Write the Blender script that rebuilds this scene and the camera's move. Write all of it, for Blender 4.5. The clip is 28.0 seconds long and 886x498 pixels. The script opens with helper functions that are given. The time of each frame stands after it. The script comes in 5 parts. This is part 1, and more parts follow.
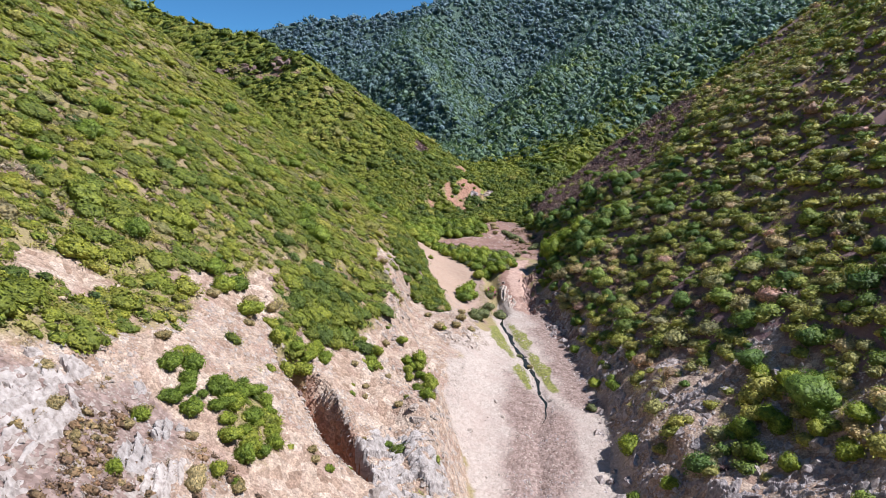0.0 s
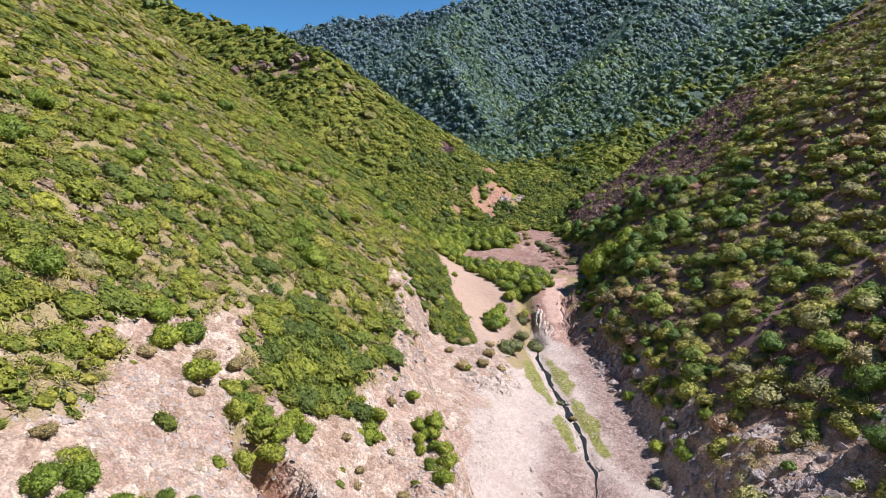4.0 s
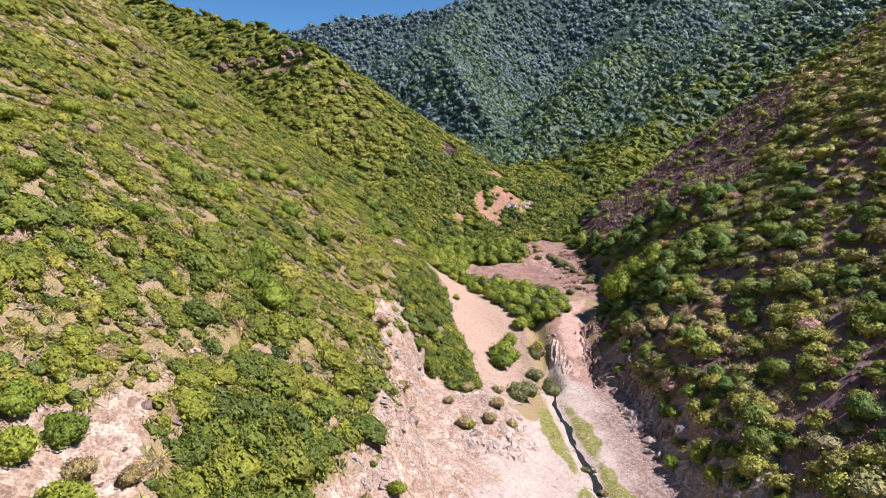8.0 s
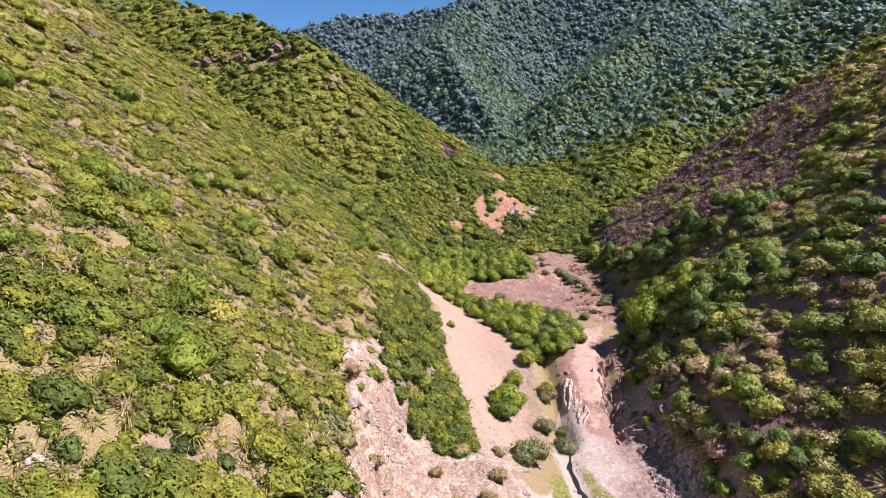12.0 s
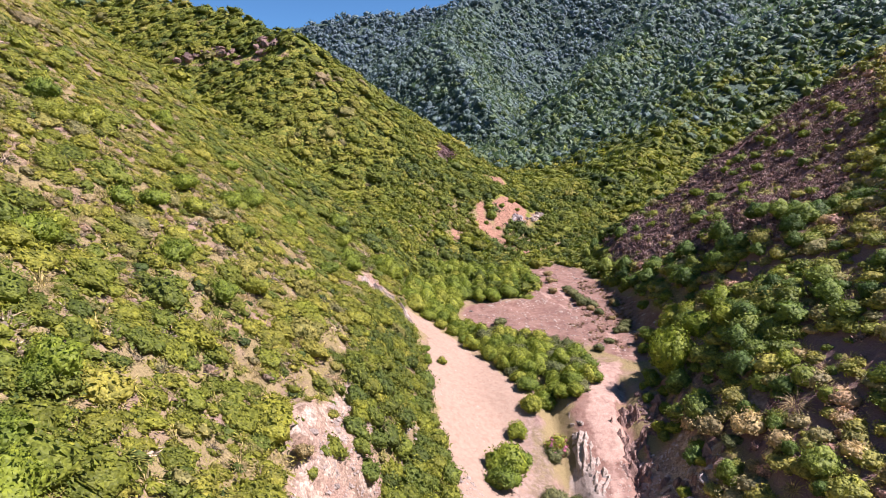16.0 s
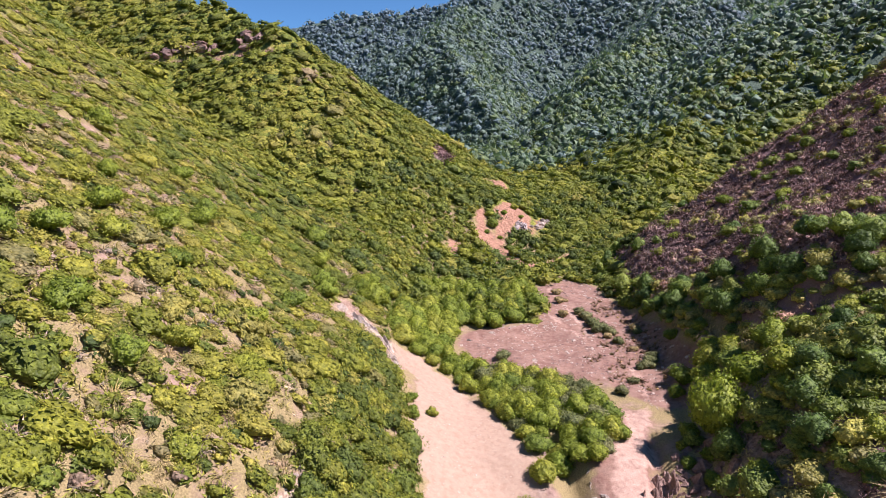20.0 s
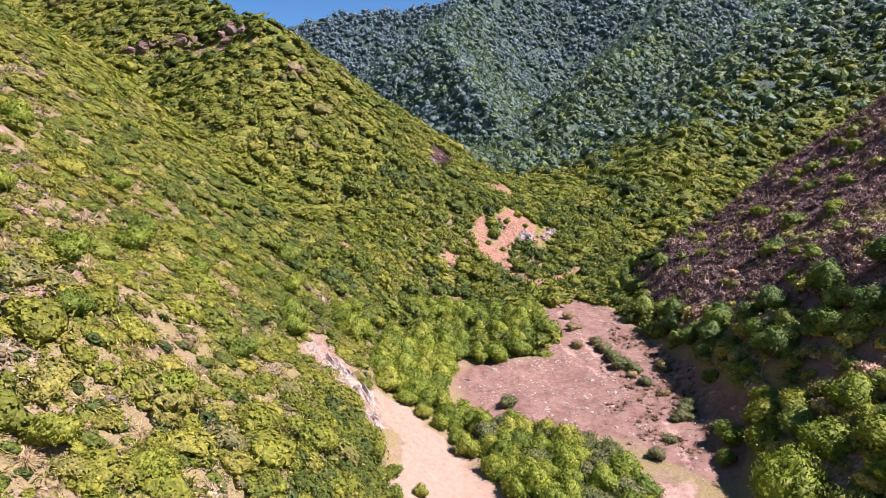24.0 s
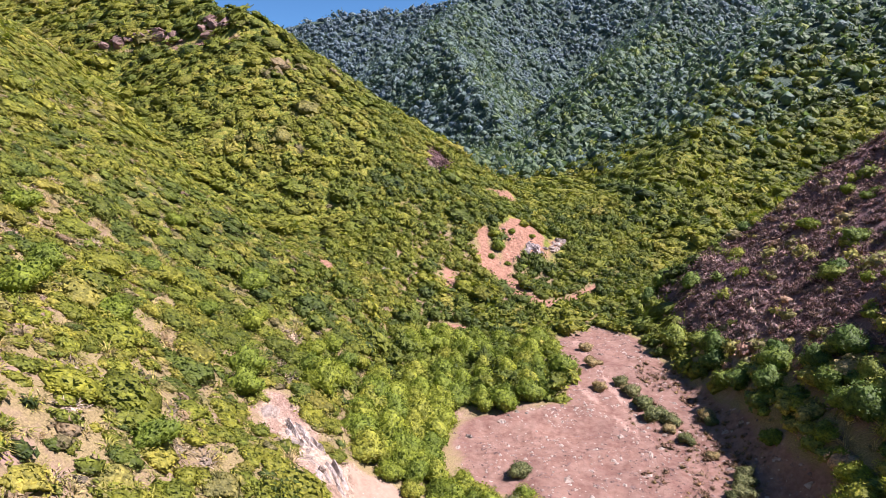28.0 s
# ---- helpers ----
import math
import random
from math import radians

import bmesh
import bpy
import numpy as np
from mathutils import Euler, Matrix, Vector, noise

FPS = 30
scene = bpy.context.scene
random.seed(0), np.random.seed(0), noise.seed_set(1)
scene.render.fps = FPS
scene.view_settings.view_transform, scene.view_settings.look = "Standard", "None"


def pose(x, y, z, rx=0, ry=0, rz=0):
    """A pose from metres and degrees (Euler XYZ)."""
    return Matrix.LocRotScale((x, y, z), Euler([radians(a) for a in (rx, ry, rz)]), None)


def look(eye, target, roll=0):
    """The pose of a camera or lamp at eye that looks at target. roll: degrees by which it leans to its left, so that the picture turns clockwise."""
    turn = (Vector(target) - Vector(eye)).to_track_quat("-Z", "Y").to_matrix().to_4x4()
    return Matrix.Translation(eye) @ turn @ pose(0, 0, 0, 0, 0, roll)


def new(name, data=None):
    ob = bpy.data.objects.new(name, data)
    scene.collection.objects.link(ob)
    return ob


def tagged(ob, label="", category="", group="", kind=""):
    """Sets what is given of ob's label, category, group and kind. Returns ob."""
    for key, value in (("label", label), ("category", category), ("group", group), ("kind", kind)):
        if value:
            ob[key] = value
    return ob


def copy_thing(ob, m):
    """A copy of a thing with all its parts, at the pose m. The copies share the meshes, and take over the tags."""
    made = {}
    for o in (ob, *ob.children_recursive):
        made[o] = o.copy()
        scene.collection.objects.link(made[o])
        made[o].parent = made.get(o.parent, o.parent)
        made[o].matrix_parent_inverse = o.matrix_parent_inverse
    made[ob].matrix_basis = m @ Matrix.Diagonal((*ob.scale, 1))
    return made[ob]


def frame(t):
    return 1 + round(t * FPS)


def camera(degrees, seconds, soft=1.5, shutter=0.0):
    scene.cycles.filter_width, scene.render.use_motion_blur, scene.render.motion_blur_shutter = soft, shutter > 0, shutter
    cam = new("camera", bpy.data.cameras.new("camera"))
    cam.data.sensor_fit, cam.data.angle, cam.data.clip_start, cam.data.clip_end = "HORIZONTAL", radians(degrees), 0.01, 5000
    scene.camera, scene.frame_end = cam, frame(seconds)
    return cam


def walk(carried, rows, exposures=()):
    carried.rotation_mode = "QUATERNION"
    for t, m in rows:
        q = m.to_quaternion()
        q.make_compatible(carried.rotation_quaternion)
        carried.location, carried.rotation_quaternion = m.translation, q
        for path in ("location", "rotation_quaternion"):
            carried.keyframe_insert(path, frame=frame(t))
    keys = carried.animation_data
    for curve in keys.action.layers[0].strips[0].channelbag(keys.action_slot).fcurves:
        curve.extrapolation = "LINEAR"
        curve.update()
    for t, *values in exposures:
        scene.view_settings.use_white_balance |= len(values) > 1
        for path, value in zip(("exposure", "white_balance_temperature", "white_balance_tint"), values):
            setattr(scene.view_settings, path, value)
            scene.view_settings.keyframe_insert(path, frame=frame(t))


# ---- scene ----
cam = camera(72.0, 28.0, soft=0.5)
PATH = [
    (0, pose(0.00, 0.00, 50.00, 80.09, -0.36, -0.56)),
    (1, pose(0.19, 3.36, 49.99, 80.06, -0.30, 0.65)),
    (2, pose(0.36, 6.73, 50.01, 80.07, -0.23, 1.35)),
    (3, pose(0.49, 10.13, 50.02, 80.10, -0.19, 1.83)),
    (6, pose(0.72, 19.88, 50.12, 80.14, -0.02, 2.45)),
    (7.5, pose(0.69, 24.32, 50.35, 80.15, 0.02, 2.51)),
    (9, pose(0.95, 28.84, 50.39, 80.14, -0.12, 2.66)),
    (10.5, pose(1.10, 33.45, 50.45, 80.18, -0.10, 2.71)),
    (12, pose(1.28, 37.93, 50.34, 80.18, -0.18, 2.81)),
    (15, pose(1.79, 46.13, 50.59, 80.18, -0.02, 2.96)),
    (16.5, pose(2.11, 50.09, 50.63, 80.17, 0.05, 3.04)),
    (18, pose(2.28, 54.17, 50.61, 80.23, 0.13, 3.09)),
    (19.5, pose(2.35, 58.16, 50.72, 80.22, 0.23, 3.13)),
    (21, pose(2.23, 62.08, 50.83, 80.22, 0.14, 3.08)),
    (24, pose(2.21, 69.77, 51.10, 80.19, 0.06, 3.10)),
    (25, pose(2.26, 72.33, 51.18, 80.18, 0.11, 3.12)),
    (26, pose(2.27, 74.87, 51.29, 80.18, 0.21, 3.15)),
    (27, pose(2.21, 77.45, 51.34, 80.21, 0.27, 3.16)),
    (28, pose(2.11, 80.00, 51.31, 80.28, 0.24, 3.17)),
]
walk(cam, PATH, [(0, 0.74, 5700, 13), (3, 0.76, 5800, 16), (8, 0.84, 6100, 23), (12, 0.94, 6200, 28), (22, 0.98, 6200, 29), (28, 1.04, 6200, 29)])


# ---------------- light ----------------
SUN = Vector((0.60, -0.06, 0.80)).normalized()
world = bpy.data.worlds.new("daylight")
scene.world = world
world.use_nodes = True
wn = world.node_tree
sky = wn.nodes.new("ShaderNodeTexSky")
sky.sky_type, sky.sun_disc = "NISHITA", False
sky.sun_elevation, sky.sun_rotation = math.asin(SUN.z), math.atan2(SUN.x, SUN.y)
sky.air_density, sky.dust_density, sky.ozone_density = 0.8, 0.0, 4.0
sky.altitude = 2500
wn.nodes["Background"].inputs["Strength"].default_value = 0.07
clear = wn.nodes.new("ShaderNodeMix")
clear.data_type, clear.blend_type = "RGBA", "MULTIPLY"
clear.inputs[0].default_value = 1.0
clear.inputs[7].default_value = (0.68, 1.08, 1.08, 1)
wn.links.new(sky.outputs[0], clear.inputs[6])
wn.links.new(clear.outputs[2], wn.nodes["Background"].inputs["Color"])
sun = new("sun", bpy.data.lights.new("sun", "SUN"))
sun.data.energy, sun.data.angle, sun.data.color = 5.0, radians(0.53), (1.0, 0.95, 0.88)
sun.matrix_world = look(SUN * 300, (0, 0, 0))


# ---------------- materials ----------------
def nodes_of(name):
    m = bpy.data.materials.new(name)
    m.use_nodes = True
    return m, m.node_tree, m.node_tree.nodes["Principled BSDF"]


def add(t, kind, **inputs):
    n = t.nodes.new("ShaderNode" + kind)
    for key, v in inputs.items():
        n.inputs[key.replace("_", " ")].default_value = v
    return n


def noise_of(t, scale, detail=4.0, rough=0.6, coord="Object"):
    c = t.nodes.new("ShaderNodeTexCoord")
    n = add(t, "TexNoise", Scale=scale, Detail=detail, Roughness=rough)
    t.links.new(c.outputs[coord], n.inputs["Vector"])
    return n.outputs["Fac"]


def ramp(t, fac, stops):
    r = t.nodes.new("ShaderNodeValToRGB")
    e = r.color_ramp.elements
    while len(e) < len(stops):
        e.new(0.5)
    for el, (p, c) in zip(e, stops):
        el.position, el.color = p, (*c, 1)
    t.links.new(fac, r.inputs[0])
    return r.outputs[0]


def mix(t, fac, a, b, blend="MIX"):
    m = t.nodes.new("ShaderNodeMix")
    m.data_type, m.blend_type = "RGBA", blend
    for sock, v in ((m.inputs[0], fac), (m.inputs[6], a), (m.inputs[7], b)):
        if hasattr(v, "is_linked"):
            t.links.new(v, sock)
        elif isinstance(v, float):
            sock.default_value = v
        else:
            sock.default_value = (*v, 1)
    return m.outputs[2]


def calc(t, op, a, b=0.0, clamp=False):
    m = t.nodes.new("ShaderNodeMath")
    m.operation, m.use_clamp = op, clamp
    for sock, v in zip(m.inputs, (a, b)):
        if hasattr(v, "is_linked"):
            t.links.new(v, sock)
        else:
            sock.default_value = v
    return m.outputs[0]


def attr(t, name):
    a = t.nodes.new("ShaderNodeAttribute")
    a.attribute_name = name
    return a.outputs["Fac"]


def bump(t, bsdf, fac, strength, distance):
    b = add(t, "Bump", Strength=strength, Distance=distance)
    t.links.new(fac, b.inputs["Height"])
    t.links.new(b.outputs[0], bsdf.inputs["Normal"])


def cells(t, scale, wobble=0.0):
    """Small cells, as leaves or stones lie side by side: a random tone for each, and the distance from its middle."""
    c = t.nodes.new("ShaderNodeTexCoord")
    v = add(t, "TexVoronoi", Scale=scale)
    src = c.outputs["Object"]
    if wobble:
        n = add(t, "TexNoise", Scale=scale * 0.6, Detail=2.0)
        t.links.new(src, n.inputs["Vector"])
        m = t.nodes.new("ShaderNodeVectorMath")
        m.operation = "MULTIPLY_ADD"
        t.links.new(n.outputs["Color"], m.inputs[0])
        m.inputs[1].default_value = (wobble,) * 3
        t.links.new(src, m.inputs[2])
        src = m.outputs[0]
    t.links.new(src, v.inputs["Vector"])
    return v.outputs["Color"], v.outputs["Distance"]


def leafy(name, stops, rough=0.55, glow=0.22, per_object=False, leaf=8.0, calm=0.0, stray=0.25):
    """Foliage: the hue runs with the plant, each leaf and each spray strays a little from it."""
    m, t, p = nodes_of(name)
    info = t.nodes.new("ShaderNodeObjectInfo")
    geo = t.nodes.new("ShaderNodeNewGeometry")
    hue = ramp(t, info.outputs["Random"] if per_object else attr(t, "plant"), stops)
    tone, far = cells(t, leaf)
    spray, wide = cells(t, leaf * 0.36, 0.6 / leaf)
    col = mix(t, 1.0 - calm, hue, ramp(t, tone, [(0.1, (0.42, 0.46, 0.40)), (0.5, (0.97, 0.98, 0.94)), (0.9, (1.55, 1.5, 1.4))]), "MULTIPLY")
    col = mix(t, 0.8, col, ramp(t, spray, [(0.15, (0.72, 0.76, 0.74)), (0.5, (1, 1, 1)), (0.85, (1.25, 1.2, 1.05))]), "MULTIPLY")
    col = mix(t, 1.0, col, ramp(t, geo.outputs["Random Per Island"], [(0, (1 - stray,) * 3), (0.5, (1, 1, 1)), (1, (1 + 1.1 * stray, 1 + stray, 1 + 0.7 * stray))]), "MULTIPLY")
    t.links.new(col, p.inputs["Base Color"])
    p.inputs["Roughness"].default_value = rough
    p.inputs["Specular IOR Level"].default_value = 0.25
    bump(t, p, calc(t, "ADD", calc(t, "MULTIPLY", far, -0.55), calc(t, "MULTIPLY", wide, -1.5)), 0.9, 1.0 / leaf)
    tr = t.nodes.new("ShaderNodeBsdfTranslucent")
    t.links.new(mix(t, 1.0, col, (1.0, 1.15, 0.6), "MULTIPLY"), tr.inputs["Color"])
    ms = t.nodes.new("ShaderNodeMixShader")
    ms.inputs[0].default_value = glow
    t.links.new(p.outputs[0], ms.inputs[1])
    t.links.new(tr.outputs[0], ms.inputs[2])
    t.links.new(ms.outputs[0], t.nodes["Material Output"].inputs["Surface"])
    return m


def earth_material():
    m, t, p = nodes_of("hill_earth")
    n1, n2, n3 = noise_of(t, 0.35, 6), noise_of(t, 2.2, 6), noise_of(t, 11.0, 4, 0.7)
    soil = ramp(t, n2, [(0.3, (0.17, 0.105, 0.088)), (0.5, (0.29, 0.19, 0.155)), (0.72, (0.40, 0.28, 0.22))])
    litter = ramp(t, n3, [(0.35, (0.16, 0.125, 0.06)), (0.65, (0.34, 0.265, 0.13))])
    col = mix(t, ramp(t, n1, [(0.32, (0, 0, 0)), (0.5, (1, 1, 1))]), soil, litter)

    def zone(base, name, tint, lo=0.35, hi=0.65):
        a = calc(t, "ADD", attr(t, name), calc(t, "MULTIPLY", calc(t, "SUBTRACT", n2, 0.5), 0.55))
        k = calc(t, "MULTIPLY", calc(t, "SUBTRACT", a, lo, True), 1 / (hi - lo), True)
        return mix(t, k, base, tint)

    big, far1 = cells(t, 1.3, 0.35)
    small, far2 = cells(t, 4.5, 0.1)
    slab = ramp(t, big, [(0.1, (0.26, 0.18, 0.130)), (0.4, (0.365, 0.272, 0.205)), (0.65, (0.42, 0.332, 0.26)), (0.9, (0.49, 0.405, 0.33))])
    forest = mix(t, 1.0, ramp(t, big, [(0.2, (0.10, 0.13, 0.03)), (0.5, (0.19, 0.21, 0.035)), (0.8, (0.30, 0.28, 0.06))]), ramp(t, n3, [(0.3, (0.5, 0.5, 0.5)), (0.7, (1.3, 1.3, 1.2))]), "MULTIPLY")
    chip = ramp(t, small, [(0.1, (0.66, 0.63, 0.60)), (0.5, (0.95, 0.93, 0.91)), (0.9, (1.2, 1.18, 1.15))])
    fine, far3 = cells(t, 11.0, 0.05)
    grit = ramp(t, fine, [(0.1, (0.65, 0.63, 0.61)), (0.5, (0.97, 0.96, 0.94)), (0.9, (1.3, 1.28, 1.25))])
    rock = mix(t, 1.0, mix(t, 1.0, slab, chip, "MULTIPLY"), grit, "MULTIPLY")
    rock = mix(t, ramp(t, n1, [(0.5, (0, 0, 0)), (0.68, (0.8, 0.8, 0.8))]), rock, mix(t, 1.0, ramp(t, n3, [(0.3, (0.22, 0.135, 0.105)), (0.7, (0.36, 0.24, 0.19))]), grit, "MULTIPLY"))
    rock = mix(t, calc(t, "MULTIPLY", n3, 0.25), rock, (0.30, 0.20, 0.15))
    gravel = mix(t, 0.55, ramp(t, n3, [(0.25, (0.275, 0.214, 0.172)), (0.5, (0.39, 0.322, 0.272)), (0.75, (0.465, 0.402, 0.350))]), mix(t, 1.0, (0.42, 0.352, 0.302), chip, "MULTIPLY"))
    gravel = mix(t, calc(t, "MULTIPLY", ramp(t, n1, [(0.45, (0, 0, 0)), (0.7, (1, 1, 1))]), 0.45), gravel, (0.33, 0.24, 0.20))
    rubble = mix(t, 1.0, ramp(t, n2, [(0.3, (0.180, 0.123, 0.102)), (0.7, (0.328, 0.246, 0.213))]), chip, "MULTIPLY")
    tan = ramp(t, n2, [(0.3, (0.315, 0.212, 0.152)), (0.7, (0.385, 0.286, 0.212))])
    tan = mix(t, calc(t, "MULTIPLY", n3, 0.5), tan, mix(t, 1.0, (0.33, 0.225, 0.165), chip, "MULTIPLY"))
    red = ramp(t, n2, [(0.3, (0.189, 0.106, 0.079)), (0.5, (0.279, 0.167, 0.126)), (0.75, (0.387, 0.252, 0.198))])
    red = mix(t, ramp(t, n1, [(0.4, (0, 0, 0)), (0.65, (0.6, 0.6, 0.6))]), red, (0.19, 0.105, 0.085))
    red = mix(t, 0.3, red, mix(t, 1.0, red, chip, "MULTIPLY"))
    red = mix(t, ramp(t, noise_of(t, 0.9, 5, 0.65), [(0.42, (0, 0, 0)), (0.62, (0.45, 0.45, 0.45))]), red, (0.37, 0.26, 0.205))
    red = mix(t, 1.0, red, (0.88, 0.85, 0.85), "MULTIPLY")
    ochre = mix(t, 1.0, ramp(t, n2, [(0.3, (0.26, 0.135, 0.090)), (0.7, (0.40, 0.235, 0.165))]), chip, "MULTIPLY")
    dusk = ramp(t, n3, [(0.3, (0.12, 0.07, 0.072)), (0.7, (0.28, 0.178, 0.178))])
    moss = mix(t, 1.0, ramp(t, n2, [(0.3, (0.30, 0.25, 0.16)), (0.45, (0.16, 0.165, 0.045)), (0.7, (0.25, 0.235, 0.075))]), chip, "MULTIPLY")
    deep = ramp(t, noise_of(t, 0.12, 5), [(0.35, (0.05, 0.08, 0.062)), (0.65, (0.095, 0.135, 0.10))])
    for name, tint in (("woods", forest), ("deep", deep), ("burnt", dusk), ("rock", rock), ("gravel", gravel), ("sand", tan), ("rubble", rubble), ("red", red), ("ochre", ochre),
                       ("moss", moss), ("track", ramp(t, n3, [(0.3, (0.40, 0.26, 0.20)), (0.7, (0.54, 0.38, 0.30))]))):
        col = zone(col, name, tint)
    t.links.new(col, p.inputs["Base Color"])
    p.inputs["Roughness"].default_value = 0.92
    p.inputs["Specular IOR Level"].default_value = 0.15
    h = calc(t, "ADD", calc(t, "MULTIPLY", n2, 0.35), calc(t, "MULTIPLY", n3, 0.18))
    stony = calc(t, "MAXIMUM", calc(t, "MAXIMUM", attr(t, "rock"), calc(t, "MULTIPLY", attr(t, "woods"), 1.6)), calc(t, "MULTIPLY", attr(t, "rubble"), 0.6))
    h = calc(t, "ADD", h, calc(t, "MULTIPLY", stony, calc(t, "SUBTRACT", calc(t, "MULTIPLY", far1, -1.0), calc(t, "MULTIPLY", far2, 0.45))))
    h = calc(t, "MULTIPLY", h, calc(t, "SUBTRACT", 1.0, calc(t, "MULTIPLY", calc(t, "MAXIMUM", calc(t, "MULTIPLY", attr(t, "red"), 0.35), attr(t, "sand")), 0.7)))
    bump(t, p, h, 0.75, 0.35)
    return m


def stone_material(name, dark, mid, pale, scale=2.5):
    m, t, p = nodes_of(name)
    n2, n3 = noise_of(t, scale, 6), noise_of(t, scale * 6, 5, 0.7)
    col = ramp(t, n2, [(0.3, dark), (0.5, mid), (0.7, pale)])
    info = t.nodes.new("ShaderNodeObjectInfo")
    col = mix(t, 1.0, col, ramp(t, info.outputs["Random"], [(0, (0.75, 0.75, 0.76)), (1, (1.12, 1.08, 1.04))]), "MULTIPLY")
    col = mix(t, calc(t, "MULTIPLY", n3, 0.35), col, dark)
    t.links.new(col, p.inputs["Base Color"])
    p.inputs["Roughness"].default_value = 0.9
    bump(t, p, calc(t, "ADD", n2, calc(t, "MULTIPLY", n3, 0.4)), 0.8, 0.25)
    return m


def bark_material():
    m, t, p = nodes_of("bark")
    t.links.new(ramp(t, noise_of(t, 9, 5), [(0.3, (0.07, 0.05, 0.04)), (0.7, (0.2, 0.15, 0.12))]), p.inputs["Base Color"])
    p.inputs["Roughness"].default_value = 0.9
    return m


def water_material():
    m, t, p = nodes_of("stream_water")
    p.inputs["Base Color"].default_value = (0.02, 0.022, 0.018, 1)
    p.inputs["Roughness"].default_value = 0.2
    p.inputs["Specular IOR Level"].default_value = 0.3
    bump(t, p, noise_of(t, 4.0, 3), 0.5, 0.15)
    return m


EARTH = earth_material()
MAQUIS = leafy("maquis_leaves", [(0, (0.071, 0.105, 0.027)), (0.2, (0.124, 0.161, 0.028)), (0.4, (0.190, 0.212, 0.029)), (0.55, (0.244, 0.248, 0.034)), (0.68, (0.295, 0.270, 0.054)),
                                 (0.78, (0.218, 0.204, 0.085)), (0.88, (0.295, 0.226, 0.126)), (1, (0.314, 0.220, 0.162))], glow=0.3, leaf=7.0, calm=0.35, stray=0.28)
SLOPE = leafy("shady_shrub_leaves", [(0, (0.088, 0.146, 0.031)), (0.3, (0.188, 0.228, 0.043)), (0.55, (0.328, 0.302, 0.072)), (0.75, (0.269, 0.252, 0.126)), (0.9, (0.475, 0.350, 0.180)), (1, (0.450, 0.270, 0.228))], glow=0.24, leaf=7.0, calm=0.25, stray=0.3)
# the blue low stops put the haze of distance into the leaf colour
HAZY_FOREST = leafy("hazy_forest_leaves", [(0, (0.150, 0.215, 0.265)), (0.3, (0.132, 0.195, 0.190)), (0.55, (0.118, 0.180, 0.115)), (0.8, (0.170, 0.220, 0.075)), (1, (0.235, 0.265, 0.065))], glow=0.3, leaf=0.9, calm=0.75)
STRAW = leafy("dry_grass", [(0, (0.29, 0.29, 0.070)), (0.4, (0.42, 0.36, 0.13)), (0.75, (0.48, 0.37, 0.20)), (1, (0.45, 0.33, 0.22))], rough=0.75, glow=0.3, leaf=6.0)
DEAD = leafy("dead_twigs", [(0, (0.142, 0.082, 0.089)), (0.5, (0.250, 0.158, 0.165)), (1, (0.358, 0.257, 0.250))], rough=0.85, glow=0.05, leaf=9.0, stray=0.4)
GREYDEAD = leafy("grey_twigs", [(0, (0.210, 0.170, 0.110)), (0.5, (0.310, 0.245, 0.180)), (1, (0.400, 0.305, 0.260))], rough=0.85, glow=0.1, leaf=9.0, stray=0.4)
LUSH = leafy("lush_leaves", [(0, (0.121, 0.171, 0.027)), (0.4, (0.171, 0.220, 0.028)), (0.75, (0.220, 0.255, 0.032)), (1, (0.259, 0.270, 0.043))], glow=0.34, calm=0.3, per_object=True, leaf=11.0)
OLIVE = leafy("olive_leaves", [(0, (0.11, 0.13, 0.05)), (1, (0.17, 0.175, 0.08))], per_object=True, leaf=14.0)
DARK = leafy("dark_tree_leaves", [(0, (0.062, 0.110, 0.029)), (0.6, (0.131, 0.190, 0.038)), (1, (0.200, 0.237, 0.048))], glow=0.3, calm=0.3, per_object=True, leaf=11.0)
PINK = leafy("pink_blossom", [(0, (0.55, 0.14, 0.30)), (1, (0.7, 0.25, 0.42))], per_object=True, leaf=11.0)
DRYBUSH = leafy("dry_bush_leaves", [(0, (0.24, 0.185, 0.085)), (1, (0.34, 0.265, 0.14))], per_object=True, leaf=14.0)
RUST = leafy("rusty_brush", [(0, (0.125, 0.075, 0.05)), (0.6, (0.205, 0.130, 0.075)), (1, (0.25, 0.18, 0.085))], rough=0.8, glow=0.05, leaf=7.0)
LIMESTONE = stone_material("limestone", (0.225, 0.168, 0.128), (0.40, 0.335, 0.285), (0.54, 0.475, 0.415))
GREYROCK = stone_material("grey_rock", (0.17, 0.135, 0.13), (0.38, 0.325, 0.305), (0.58, 0.525, 0.50))
REDROCK = stone_material("reddish_rock", (0.13, 0.075, 0.06), (0.28, 0.18, 0.15), (0.42, 0.30, 0.26))
BARK = bark_material()
WATER = water_material()
WHITEROCK = stone_material("white_limestone", (0.22, 0.18, 0.155), (0.47, 0.415, 0.375), (0.62, 0.565, 0.52), 2.4)


# ---------------- lie of the land ----------------
def hash2(i, j, seed=0):
    h = (i.astype(np.int64) * 374761393 + j.astype(np.int64) * 668265263 + seed * 974711) & 0xFFFFFFFF
    h = ((h ^ (h >> 13)) * 1274126177) & 0xFFFFFFFF
    return ((h ^ (h >> 16)) & 0xFFFF) / 65535.0


